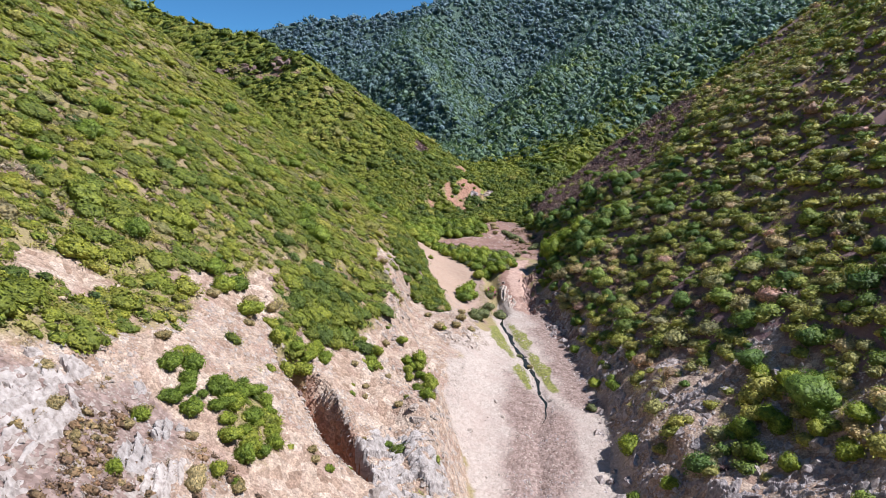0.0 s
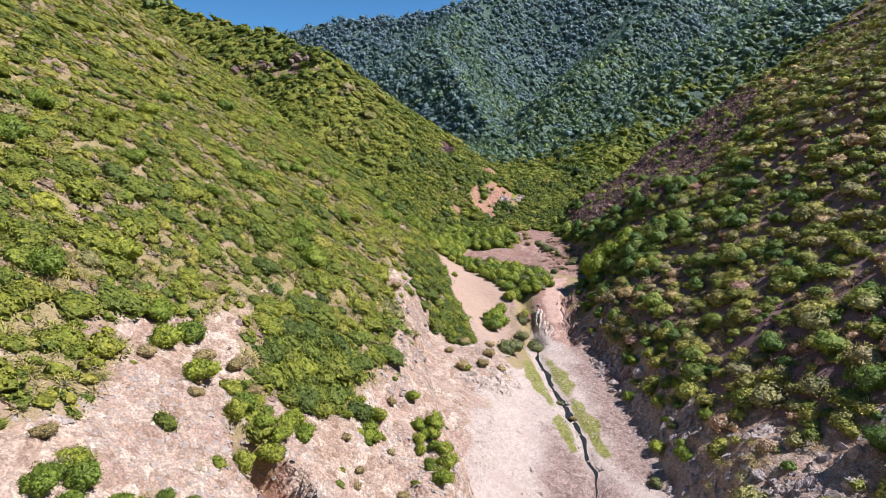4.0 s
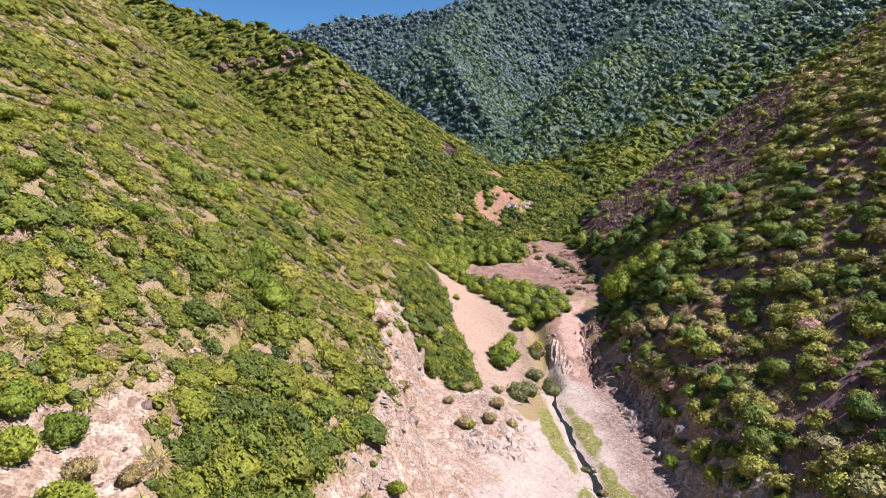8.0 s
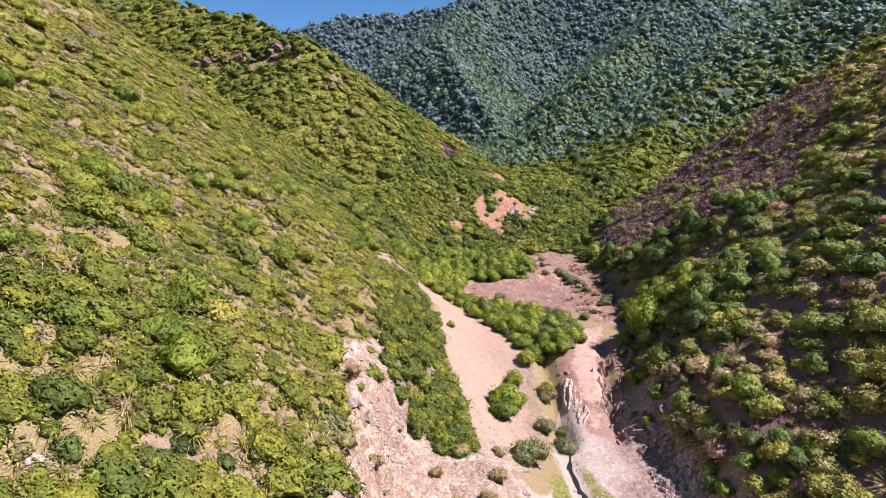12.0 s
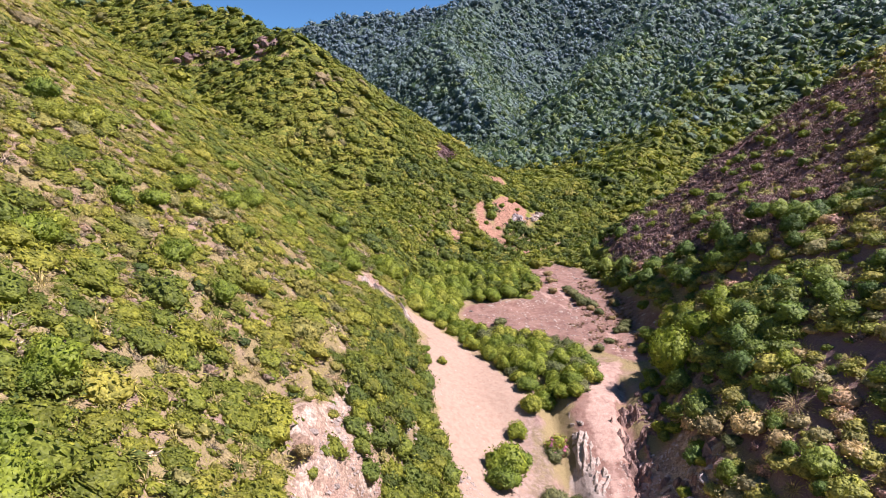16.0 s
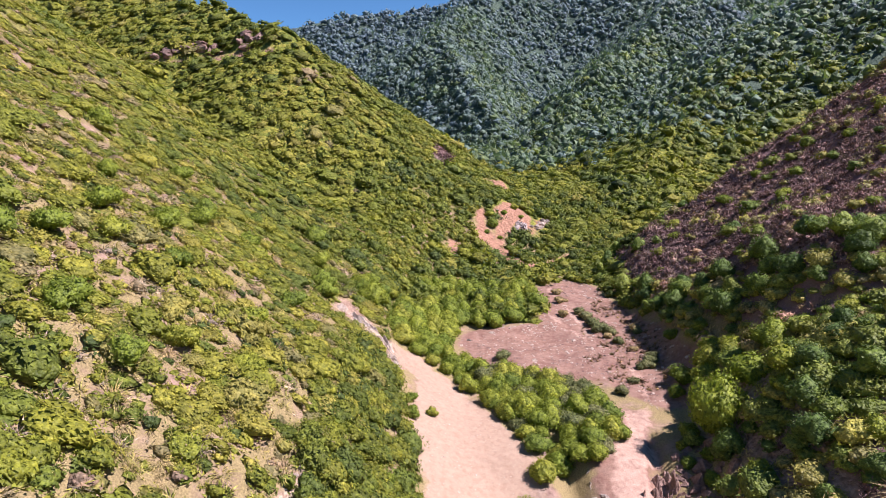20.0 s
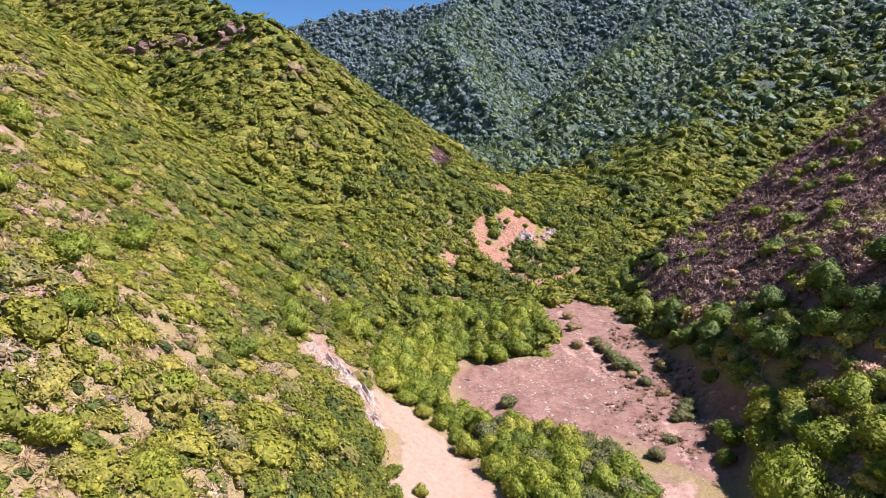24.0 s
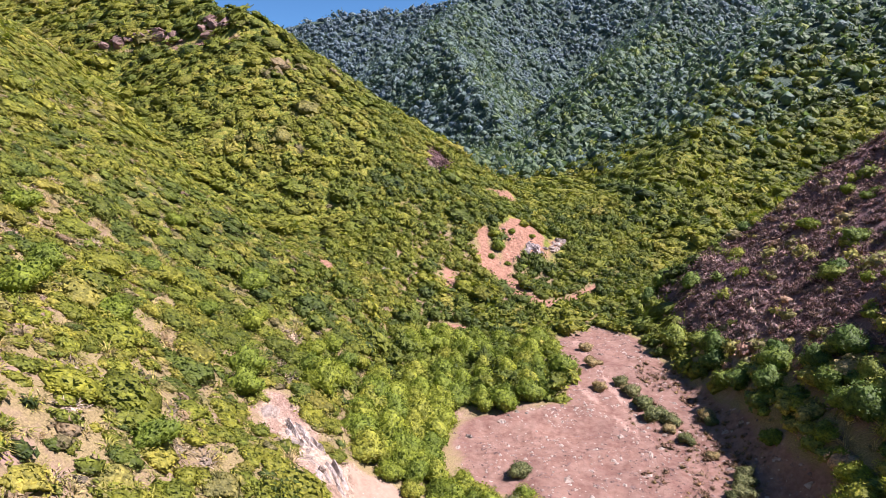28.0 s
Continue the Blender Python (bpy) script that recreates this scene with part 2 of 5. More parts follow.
def vnoise(x, y, seed=0):
    i, j = np.floor(x), np.floor(y)
    u, v = x - i, y - j
    u, v = u * u * (3 - 2 * u), v * v * (3 - 2 * v)
    a, b = hash2(i, j, seed), hash2(i + 1, j, seed)
    c, d = hash2(i, j + 1, seed), hash2(i + 1, j + 1, seed)
    return 2 * ((a * (1 - u) + b * u) * (1 - v) + (c * (1 - u) + d * u) * v) - 1


def fbm(x, y, size, octaves=4, seed=0, gain=0.5):
    out, amp, f = 0, 1.0, 1.0 / size
    for o in range(octaves):
        out = out + amp * vnoise(x * f + 17.3 * o, y * f - 9.1 * o, seed + o)
        amp, f = amp * gain, f * 2.03
    return out


def smax(a, b, k):
    return 0.5 * (a + b + np.sqrt((a - b) ** 2 + k * k))


def smin(a, b, k):
    return -smax(-a, -b, k)


def step(a, b, v):
    u = np.clip((v - a) / (b - a), 0, 1)
    return u * u * (3 - 2 * u)


# stations along the valley: foot of the left slope, foot of the right slope, stream bed
ST_Y = [-60, 20, 40, 48, 57, 64, 71, 80, 92, 100, 111, 122, 136, 150, 165, 200]
LEFT_X = [6, 5, 3.5, 3, 1.5, -1.5, -3, -3.2, -2.2, -2, -4.8, -6, -6.5, -6, -5, -8]
LEFT_Z = [16, 18.5, 19.8, 20.5, 23, 26.5, 28, 28.5, 29.5, 30.5, 31.8, 32, 32.5, 33.5, 36, 44]
LEFT_CLIFF = [3, 3, 3, 3.4, 4, 4.2, 4.2, 3.6, 2.2, 1.6, 1, 0.6, 0.4, 0.4, 0, 0]
RIGHT_X = [14.5, 15, 15.6, 16.4, 17.6, 17.7, 17.2, 17.7, 17.4, 18.6, 22.0, 21.7, 22.1, 23, 24, 24]
RIGHT_Z = [15, 18, 19.6, 20.4, 22, 23, 23.6, 24.2, 26.5, 29, 30.6, 31.4, 32, 33.5, 36, 40]
BED_Z = [14.5, 17.8, 19.3, 20, 21.6, 22.6, 23.2, 23.9, 25.0, 28.4, 29.2, 29.6, 30.6, 31, 31.2, 39]


def tent(x, y, crest, slope):
    """The height of a ridge: its crest runs through (x, y, z) points, and its flanks fall at the given slope."""
    best = np.full(np.shape(x), -1e3)
    for (x0, y0, z0), (x1, y1, z1) in zip(crest, crest[1:]):
        dx, dy = x1 - x0, y1 - y0
        t = np.clip(((x - x0) * dx + (y - y0) * dy) / (dx * dx + dy * dy), 0, 1)
        d = np.hypot(x - x0 - t * dx, y - y0 - t * dy)
        best = np.maximum(best, z0 + t * (z1 - z0) - slope * d)
    return best


def along(x, y, line):
    """Metres from a line in plan."""
    d = np.full(np.shape(x), 1e9)
    for (x0, y0), (x1, y1) in zip(line, line[1:]):
        dx, dy = x1 - x0, y1 - y0
        t = np.clip(((x - x0) * dx + (y - y0) * dy) / (dx * dx + dy * dy), 0, 1)
        d = np.minimum(d, np.hypot(x - x0 - t * dx, y - y0 - t * dy))
    return d


STREAM = [(9.6, 92), (9.4, 84), (10.0, 78), (10.8, 72.5), (11.6, 67), (12.0, 62), (10.6, 57), (9.6, 52), (8.5, 40), (8, 10)]
CLEFT = [(-10.4, 44.2), (-8.8, 43.0), (-7.3, 41.7), (-6.0, 39.8)]
GORGE = [(8.4, 102), (9.2, 97.5), (9.5, 93), (9.5, 88)]
GULLY = [(15.6, 103), (15.0, 98), (14.7, 93), (14.4, 88)]
ROAD = [(-90, 203), (-72, 201), (-58, 203), (-44, 198), (-36, 201)]
SPUR = [(4, 203, 42), (-14, 204, 57), (-44, 206, 77.5), (-71, 226, 88), (-123, 262, 107), (-260, 300, 140)]
FAR_RIDGE = [(-420, 980, 180), (-219, 950, 222), (-45, 950, 238), (80, 900, 278), (420, 900, 350)]
MOUNT_LEFT = [(18, 370, 52), (-4, 440, 82), (-28, 560, 138), (-10, 740, 200), (80, 900, 278)]
MOUNT_MID = [(28, 290, 44), (44, 340, 66), (86, 430, 106), (155, 530, 158), (260, 700, 245), (420, 900, 350)]
MOUNT_RIGHT = [(34, 205, 38), (72, 268, 60), (130, 330, 96), (230, 400, 150), (380, 500, 215)]


def height(x, y):
    x, y = np.asarray(x, float), np.asarray(y, float)
    bend = 0.9 * fbm(x * 0.2, y, 9, 3, 5)
    lx, lz, cliff = np.interp(y, ST_Y, LEFT_X) + 0.6 * bend, np.interp(y, ST_Y, LEFT_Z), np.interp(y, ST_Y, LEFT_CLIFF)
    rx, rz = np.interp(y, ST_Y, RIGHT_X) - 0.5 * bend, np.interp(y, ST_Y, RIGHT_Z)
    bed = np.interp(y, ST_Y, BED_Z)
    u = np.maximum(lx - x, -30)
    up = np.maximum(u, 0)
    left = lz + np.where(u > 0, 0.77 * np.minimum(u, 70) + 0.45 * np.maximum(u - 70, 0) + cliff * (1 - np.exp(-up / 1.6)), 0.5 * u)
    left = left - 0.8 * step(3, 8, u)
    left = left - 0.42 * np.maximum(y - 138 + 0.1 * u, 0) * step(0, 20, u)
    v = np.maximum(x - rx, -30)
    vp = np.maximum(v, 0)
    right = rz + np.where(v > 0, (0.8 - 0.08 * step(100, 145, y)) * np.minimum(v, 90) + 0.3 * np.maximum(v - 90, 0) + 1.3 * (1 - np.exp(-vp / 1.8)), 0.9 * v)
    right = right - 0.9 * step(4, 9, v)
    right = right - 0.85 * np.maximum(y - 150 - 0.03 * v, 0)
    floor = bed + 0 * x
    floor = floor + 0.035 * np.maximum(y - 200, 0) * (y > 200)
    g = smax(floor, left, 0.8)
    g = smax(g, right, 0.8)
    g = smax(g, tent(x, y, SPUR, 0.70), 3)
    g = smax(g, tent(x, y, MOUNT_RIGHT, 0.5), 4)
    g = smax(g, tent(x, y, MOUNT_MID, 0.8), 5)
    g = smax(g, tent(x, y, MOUNT_LEFT, 0.78), 5)
    g = smax(g, tent(x, y, FAR_RIDGE, 0.8), 8)
    # mound of red earth up the valley, rocky toe below the scree, upper shelf of the clearing
    g = g + 2.6 * np.exp(-(((x - 7) / 7) ** 2 + ((y - 176) / 7) ** 2))
    g = g + 1.6 * np.exp(-(((x - 3.5) / 3.2) ** 2 + ((y - 78) / 6) ** 2))
    # two bumps added to the slope to throw shade over the clearing's back
    g = g + 3.2 * np.exp(-(((x - 33) / 5) ** 2 + ((y - 121) / 7) ** 2)) + 4.0 * np.exp(-(((x - 31) / 3.5) ** 2 + ((y - 110.5) / 4) ** 2))
    # rough relief, stronger up the slopes
    out = step(0.5, 6, np.maximum(up, vp))
    far = step(170, 320, y)
    g = g + out * (1 - 0.5 * far) * (0.8 * fbm(x, y, 14, 3, 11) + 0.35 * fbm(x, y, 4, 3, 12))
    g = g + far * step(45, 80, g) * 6 * fbm(x, y, 90, 4, 13)
    crag = np.exp(-((up - 3.5) / 4.5) ** 2) * (u > 0) * step(20, 30, y) * step(100, 88, y)
    crag = crag + 0.7 * np.exp(-((vp - 3) / 3.0) ** 2) * (v > 0) * step(105, 95, y)
    g = g + crag * (1.5 * np.abs(fbm(x * 1.0 + 0.5 * y, y * 0.6 - 0.7 * x, 4.5, 4, 21)) - 0.5 + 0.38 * fbm(x, y, 1.6, 3, 22))
    g = g + (1 - out) * (0.06 + 0.1 * step(104, 110, y)) * fbm(x, y, 1.6, 4, 31)
    # stream channel, cleft in the rocks, bench of the old road across the spur
    g = g - 0.35 * np.exp(-((along(x - 0.45 * fbm(y, 0 * y, 4, 3, 91), y, STREAM) / 0.75) ** 2)) * step(94, 90, y)
    g = g - 6.0 * np.exp(-(((along(x, y, CLEFT) + 0.4 * fbm(x, y, 1.6, 3, 23)) / 1.25) ** 4))
    g = g - 1.4 * np.exp(-((along(x, y, GORGE) / 1.0) ** 2)) - 0.9 * np.exp(-((along(x, y, GULLY) / 0.6) ** 2))
    g = g - 3.0 * np.exp(-((along(x, y, ROAD) / 2.5) ** 2))
    return g


# ---------------- zones of the ground, in plan ----------------
def inside(x, y, poly):
    """Metres inside a closed outline (negative outside)."""
    d, ins = np.full(np.shape(x), 1e9), np.zeros(np.shape(x), bool)
    for (x0, y0), (x1, y1) in zip(poly, poly[1:] + poly[:1]):
        dx, dy = x1 - x0, y1 - y0
        t = np.clip(((x - x0) * dx + (y - y0) * dy) / (dx * dx + dy * dy), 0, 1)
        d = np.minimum(d, np.hypot(x - x0 - t * dx, y - y0 - t * dy))
        if dy:
            ins ^= ((y0 > y) != (y1 > y)) & (x < x0 + (y - y0) * dx / dy)
    return np.where(ins, d, -d)


CLEARING = [(10, 140), (15, 146), (18, 143), (19.6, 136), (22, 122), (22.2, 114), (20, 107), (17, 107), (14.5, 112.5), (7, 114.5), (1.6, 115), (0.3, 123), (4.4, 126.6), (9.9, 127.3)]
FAN = [(-4.4, 111.6), (-3, 112.6), (0.9, 109.6), (3.8, 104.2), (7.4, 99.4), (6.5, 94.5), (5.6, 88), (3.4, 82), (2, 82), (0.8, 87), (-0.7, 93), (-2.2, 100), (-3.4, 106)]
GRAVEL = [(-3, 72), (-3, 63), (0.5, 57), (3, 48), (4, 10), (15, 10), (16.8, 46), (18, 54), (18, 66), (17.8, 80), (14.5, 94), (9.5, 94), (8.6, 84), (6.5, 79), (3, 72)]
MOSS = [(6.8, 81.5), (9.4, 85.5), (10.8, 83), (12.4, 76), (13.2, 63.5), (11.4, 64.6), (10, 63.5), (9.5, 71), (8.2, 77)]
ROCKY = [(-22, 15), (-20.5, 28), (-18.5, 37), (-17, 43), (-14.5, 46.5), (-10.5, 50), (-6.4, 56), (-5.0, 62), (-5.8, 74), (-7, 84), (-5.6, 92), (-1, 90), (4.5, 86), (5.5, 78), (2, 60), (3, 48), (5, 15)]
THICKETS = [[(-20, 28), (-18.2, 31), (-18.6, 35.7), (-17, 36.2), (-16.3, 40.5), (-18.6, 45.6), (-22, 41.8), (-24, 41), (-26, 36), (-23, 30)],
            [(-16.6, 37), (-15.2, 37.6), (-13.6, 32.8), (-15.2, 31.8)], [(-13.9, 35.6), (-13.3, 38.3), (-11.2, 38.8), (-9.6, 35.5), (-10.6, 31), (-12.6, 32.6)],
            [(-13, 44.4), (-12.4, 47.2), (-8.8, 49.6), (-9.6, 44), (-11, 41.8)], [(-13.4, 53.2), (-9.8, 58.1), (-7.5, 56.4), (-6.7, 52.9), (-10.5, 49.4), (-12, 51.4)],
            [(-7.2, 52.6), (-5.2, 54.8), (-4.8, 51.2)], [(-4.4, 60), (-2.2, 56.4), (-0.2, 56), (-0.1, 48.6), (-2.6, 53)],
            [(-4.9, 107), (-3.8, 105.6), (-2.4, 100), (-0.8, 93), (0.6, 87), (1.9, 81.8), (0.4, 79.4), (-3.4, 80.6), (-5.4, 83.4), (-6.6, 88.5), (-6.6, 97), (-6.6, 105)]]
DRY = [[(-16.5, 113.5), (-13, 116.5), (-9.6, 112.6), (-8, 106.5), (-10, 104), (-13, 108)], [(-17.6, 52), (-17, 58), (-14, 58), (-13.4, 54), (-12, 49), (-14.5, 47)], [(-12.5, 66), (-9.5, 72), (-8, 68), (-9.5, 62)], [(-34, 78), (-30, 88), (-24, 86), (-27, 76)]]
BARE = [[(-8.4, 81), (-6.3, 84), (-4, 81), (-2.2, 69.6), (-3, 60), (-4.4, 62), (-6.4, 73.3)], [(-19.7, 47.4), (-17.8, 49.3), (-16.7, 51.2), (-15.8, 54.8), (-15, 57), (-13.4, 55.5), (-13.4, 51.4), (-12, 47.3), (-14, 44), (-16.2, 42.4)],
        [(-24.5, 35), (-22, 36.2), (-21, 40), (-24, 39.5)], [(-10.8, 115), (-7, 112), (-4.5, 111.8), (-3, 112.4), (-3.4, 106), (-4.8, 107.4), (-7.8, 109.8), (-10.6, 112.6)]]
ROCKY_RIGHT = [(12, 10), (30, 10), (33, 40), (31, 52), (26, 56), (22.5, 66), (20.5, 80), (18.5, 94), (15, 94), (16.5, 60), (14, 46)]
LEDGE = [(10.4, 94), (13.6, 88), (14.6, 92), (15.4, 99), (17, 107), (14, 108.5), (10.5, 101)]
BURNT = [(20.5, 147), (26, 153), (40, 156), (54, 157), (60, 148), (57, 136), (48, 124), (39, 112), (31, 108), (28, 117), (25, 128)]
OCHRE = [(5.6, 173.3), (8, 177.5), (11.6, 181), (12.4, 176), (10, 171.5), (7.6, 167.4), (6.8, 163.2), (5.8, 164), (6.6, 168.6)]
RUBBLE = [(8.4, 68), (11, 64), (14, 58), (12.8, 48), (12, 15), (6, 15), (5.2, 42), (7, 55)]
RIBS = [(-24, 10), (-20.5, 27), (-18.8, 29), (-16.5, 33), (-13.6, 32), (-13, 26), (-12, 10)]
RUSTY = [(-16.9, 26.8), (-16.2, 29.6), (-14.9, 25.9), (-13.7, 25.3), (-13.0, 23), (-13.6, 19), (-15.0, 20), (-15.6, 23)]
GREY_OUTCROPS = [[(16.6, 44), (17.8, 54), (18.0, 68), (19.8, 68), (20.2, 56), (18.8, 45)],
                 [(14.8, 85), (17.7, 86.8), (19.4, 82.3), (18.8, 77.5), (15.8, 78.5)],
                 [(20.0, 49.1), (21.4, 52.2), (26.7, 53.3), (27.2, 50.0), (24.7, 50.3), (21.6, 48.2)],
                 [(23.6, 40.3), (27.2, 41.2), (29.2, 38.2), (30, 35), (27.6, 32.4), (25.0, 34.5), (23.8, 36.6), (22.8, 38.5)],
                 [(16.8, 46.1), (18.5, 45.6), (21.5, 42.3), (23.5, 40.0), (22.5, 38.0), (22.0, 34.4), (18, 34), (16.4, 40), (15.9, 42.9)],
                 [(29.7, 57.3), (31.3, 53.1), (30.4, 50.6), (28.6, 52.9)],
                 [(17.2, 86), (18.6, 83), (18.9, 72), (18.4, 66), (17.5, 70), (17.2, 78)],
                 [(21.6, 58), (23.2, 60.5), (25.4, 58.6), (23.8, 55.6)],
                 [(18.6, 63), (19.8, 66.6), (21.4, 64.5), (20.2, 60.6)]]
CUTS = [[(2.3, 170), (3.4, 172), (4.4, 168), (6.8, 163.2), (4.6, 161.4), (1.4, 165.4)], [(-2.6, 154.5), (-0.8, 154.8), (-0.6, 159.5), (-2.3, 159.5)], [(9.8, 169.4), (12.4, 170.8), (14.6, 175.5), (16.6, 179), (15, 178), (12.4, 173)], [(-15, 142.6), (-13.4, 142.2), (-13.2, 145.4), (-14.8, 145.8)], [(-1.8, 140.6), (0.8, 141), (1.4, 144.4), (-1.4, 145)], [(2.2, 187), (4, 192), (8, 198), (9, 195), (5, 188)]]
SCARS = [[(6.4, 163), (8.4, 157), (10, 153.6), (13, 155.2), (16, 158.6), (18.7, 162.6)], [(10.8, 171), (11.6, 173.4), (11, 177)]]
BROWN = [(24.4, 69), (27, 75), (30.5, 72), (32, 66), (27.5, 58), (24, 62)]
CHARRED = [(-8, 193), (-5.4, 199), (-3, 192), (-3, 184), (-5.5, 181.5), (-6.8, 186)]
LANE = [(8, 182), (18, 180), (28, 186), (31, 203), (31, 272), (26, 290), (19, 283), (14, 230), (12, 200)]
TRACKS = [[(12.4, 141), (13.3, 134.5), (14.2, 127.2), (15.3, 121), (16.6, 117), (17.4, 112.8), (16.6, 108), (14.5, 102), (13.2, 97), (12.6, 90)], [(10.2, 139.5), (10.4, 132), (12.7, 126.2), (15, 119.4)]]


def zones(x, y):
    w = 0.9 * fbm(x, y, 3.0, 3, 41)

    def soft(d, edge=0.9):
        return np.clip(0.5 + (d + w) / (2 * edge), 0, 1)

    z = dict(gravel=soft(inside(x, y, GRAVEL)), sand=soft(inside(x, y, FAN), 0.6), red=soft(inside(x, y, CLEARING)), moss=soft(inside(x, y, MOSS), 0.5),
             rock=np.maximum(soft(inside(x, y, ROCKY)), np.maximum(0.62 * soft(inside(x, y, ROCKY_RIGHT)), 0)), burnt=soft(inside(x, y, BURNT), 2),
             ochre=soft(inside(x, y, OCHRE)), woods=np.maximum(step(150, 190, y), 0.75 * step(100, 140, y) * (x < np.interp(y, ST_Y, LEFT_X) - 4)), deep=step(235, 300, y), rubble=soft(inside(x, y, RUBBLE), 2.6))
    for patch in THICKETS:
        z["rock"] = np.minimum(z["rock"], 1 - 0.8 * soft(inside(x, y, patch) - 0.5))
    for patch in BARE:
        z["rock"] = np.maximum(z["rock"], soft(inside(x, y, patch)))
    for cut in CUTS:
        z["ochre"] = np.maximum(z["ochre"], soft(inside(x, y, cut)))
    z["ochre"] = np.maximum(z["ochre"], np.clip(1.2 - np.minimum.reduce([along(x, y, line) for line in SCARS]) / 1.5, 0, 1))
    z["burnt"] = np.maximum(z["burnt"], soft(inside(x, y, CHARRED), 1.5))
    z["burnt"] = np.maximum(z["burnt"], 0.85 * soft(inside(x, y, BROWN), 2.5))
    z["red"] = np.maximum(z["red"], soft(inside(x, y, LEDGE)))
    z["rubble"] = np.maximum(z["rubble"], soft(inside(x, y, [(19.5, 93), (20, 104), (24, 105), (25.5, 97), (22.5, 90)]), 1.5))
    z["red"] = np.maximum(z["red"], np.clip(1.4 - along(x, y, ROAD) / 1.8, 0, 1) * (x < -43) * (x > -78))
    # bare purple-brown earth between the shady slope's shrubs, strengthened to colour its shadows purple
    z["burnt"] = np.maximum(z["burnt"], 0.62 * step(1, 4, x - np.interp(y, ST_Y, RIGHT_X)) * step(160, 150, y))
    z["rubble"] = np.maximum(z["rubble"], 0.8 * soft(inside(x, y, [(12.8, 84), (13.4, 62), (18, 58), (18, 84), (15, 93), (12.8, 92)]), 2.2))
    z["rubble"] = np.maximum(z["rubble"], 0.85 * soft(inside(x, y, RIBS), 1.5))
    z["moss"] *= np.clip(along(x, y, STREAM) / 0.8 - 0.5 + 0.4 * w, 0, 1)
    # the stony foot of the nose runs out into the gravel
    z["gravel"] *= np.clip(0.5 + (x - np.interp(y, [40, 57, 66, 80], [2, 0.5, 0.5, 4]) + 2.2 * w) / 3.0, 0, 1)
    z["rubble"] = np.maximum(z["rubble"], 0.5 * soft(inside(x, y, [(3.6, 88), (6, 83.5), (8.6, 86), (9.6, 94), (8.4, 98.5), (5.6, 98)])))
    t = np.minimum.reduce([along(x, y, line) for line in TRACKS])
    z["ochre"] = np.maximum(z["ochre"], np.exp(-((along(x, y, CLEFT) / 1.7) ** 2)))
    z["track"] = np.clip(1.05 - t / 0.7 + 0.5 * w, 0, 1) * 0.56
    z["track"] = np.maximum(z["track"], 0.56 * np.clip(0.5 + w + inside(x, y, [(13.5, 108), (17.5, 108), (15.5, 100), (13.5, 92), (11.8, 92), (11.5, 99)]) / 1.0, 0, 1))
    return z


# ---------------- ground ----------------
def spaced(lo, hi, fine, far_lo, far_hi, grow):
    mid = np.arange(lo, hi, fine)
    up, s = [hi], fine
    while up[-1] < far_hi:
        s *= grow
        up.append(up[-1] + s)
    down, s = [lo - fine], fine
    while down[-1] > far_lo:
        s *= grow
        down.append(down[-1] - s)
    return np.array(down[::-1] + list(mid) + up)


def mesh_from(name, verts, faces, material, smooth=False):
    """A mesh from arrays of corners and of faces with equally many corners."""
    me = bpy.data.meshes.new(name)
    n, k = faces.shape
    me.vertices.add(len(verts))
    me.vertices.foreach_set("co", np.ascontiguousarray(verts, np.float32).ravel())
    me.loops.add(n * k)
    me.loops.foreach_set("vertex_index", np.ascontiguousarray(faces, np.int32).ravel())
    me.polygons.add(n)
    me.polygons.foreach_set("loop_start", np.arange(0, n * k, k, dtype=np.int32))
    me.polygons.foreach_set("use_smooth", np.full(n, smooth))
    me.materials.append(material)
    me.update(calc_edges=True)
    return me


def floats(me, name, values):
    me.attributes.new(name, "FLOAT", "POINT").data.foreach_set("value", np.ascontiguousarray(values, np.float32).ravel())


def ground_sheet():
    xs, ys = spaced(-30, 40, 0.5, -1700, 1700, 1.07), spaced(22, 130, 0.5, -900, 1900, 1.034)
    X, Y = np.meshgrid(xs, ys)
    Z = height(X, Y)
    i = np.arange(X.size).reshape(X.shape)
    faces = np.stack([i[:-1, :-1], i[:-1, 1:], i[1:, 1:], i[1:, :-1]], -1).reshape(-1, 4)
    me = mesh_from("ground", np.stack([X, Y, Z], -1).reshape(-1, 3), faces, EARTH, True)
    for k, v in zones(X, Y).items():
        floats(me, k, v)
    return tagged(new("ground", me), "scrub-covered valley slopes with pale rock and gravel bed", "ground", kind="structure")


ground = ground_sheet()


# ---------------- plant and stone shapes ----------------
def ball(sub):
    bm = bmesh.new()
    bmesh.ops.create_icosphere(bm, subdivisions=sub, radius=1)
    v, f = np.array([p.co[:] for p in bm.verts]), np.array([[p.index for p in q.verts] for q in bm.faces])
    bm.free()
    return v, f


BALL = {1: ball(1), 2: ball(2), 3: ball(3), 4: ball(4)}


def unit(a):
    return a / np.linalg.norm(a, axis=-1, keepdims=True)


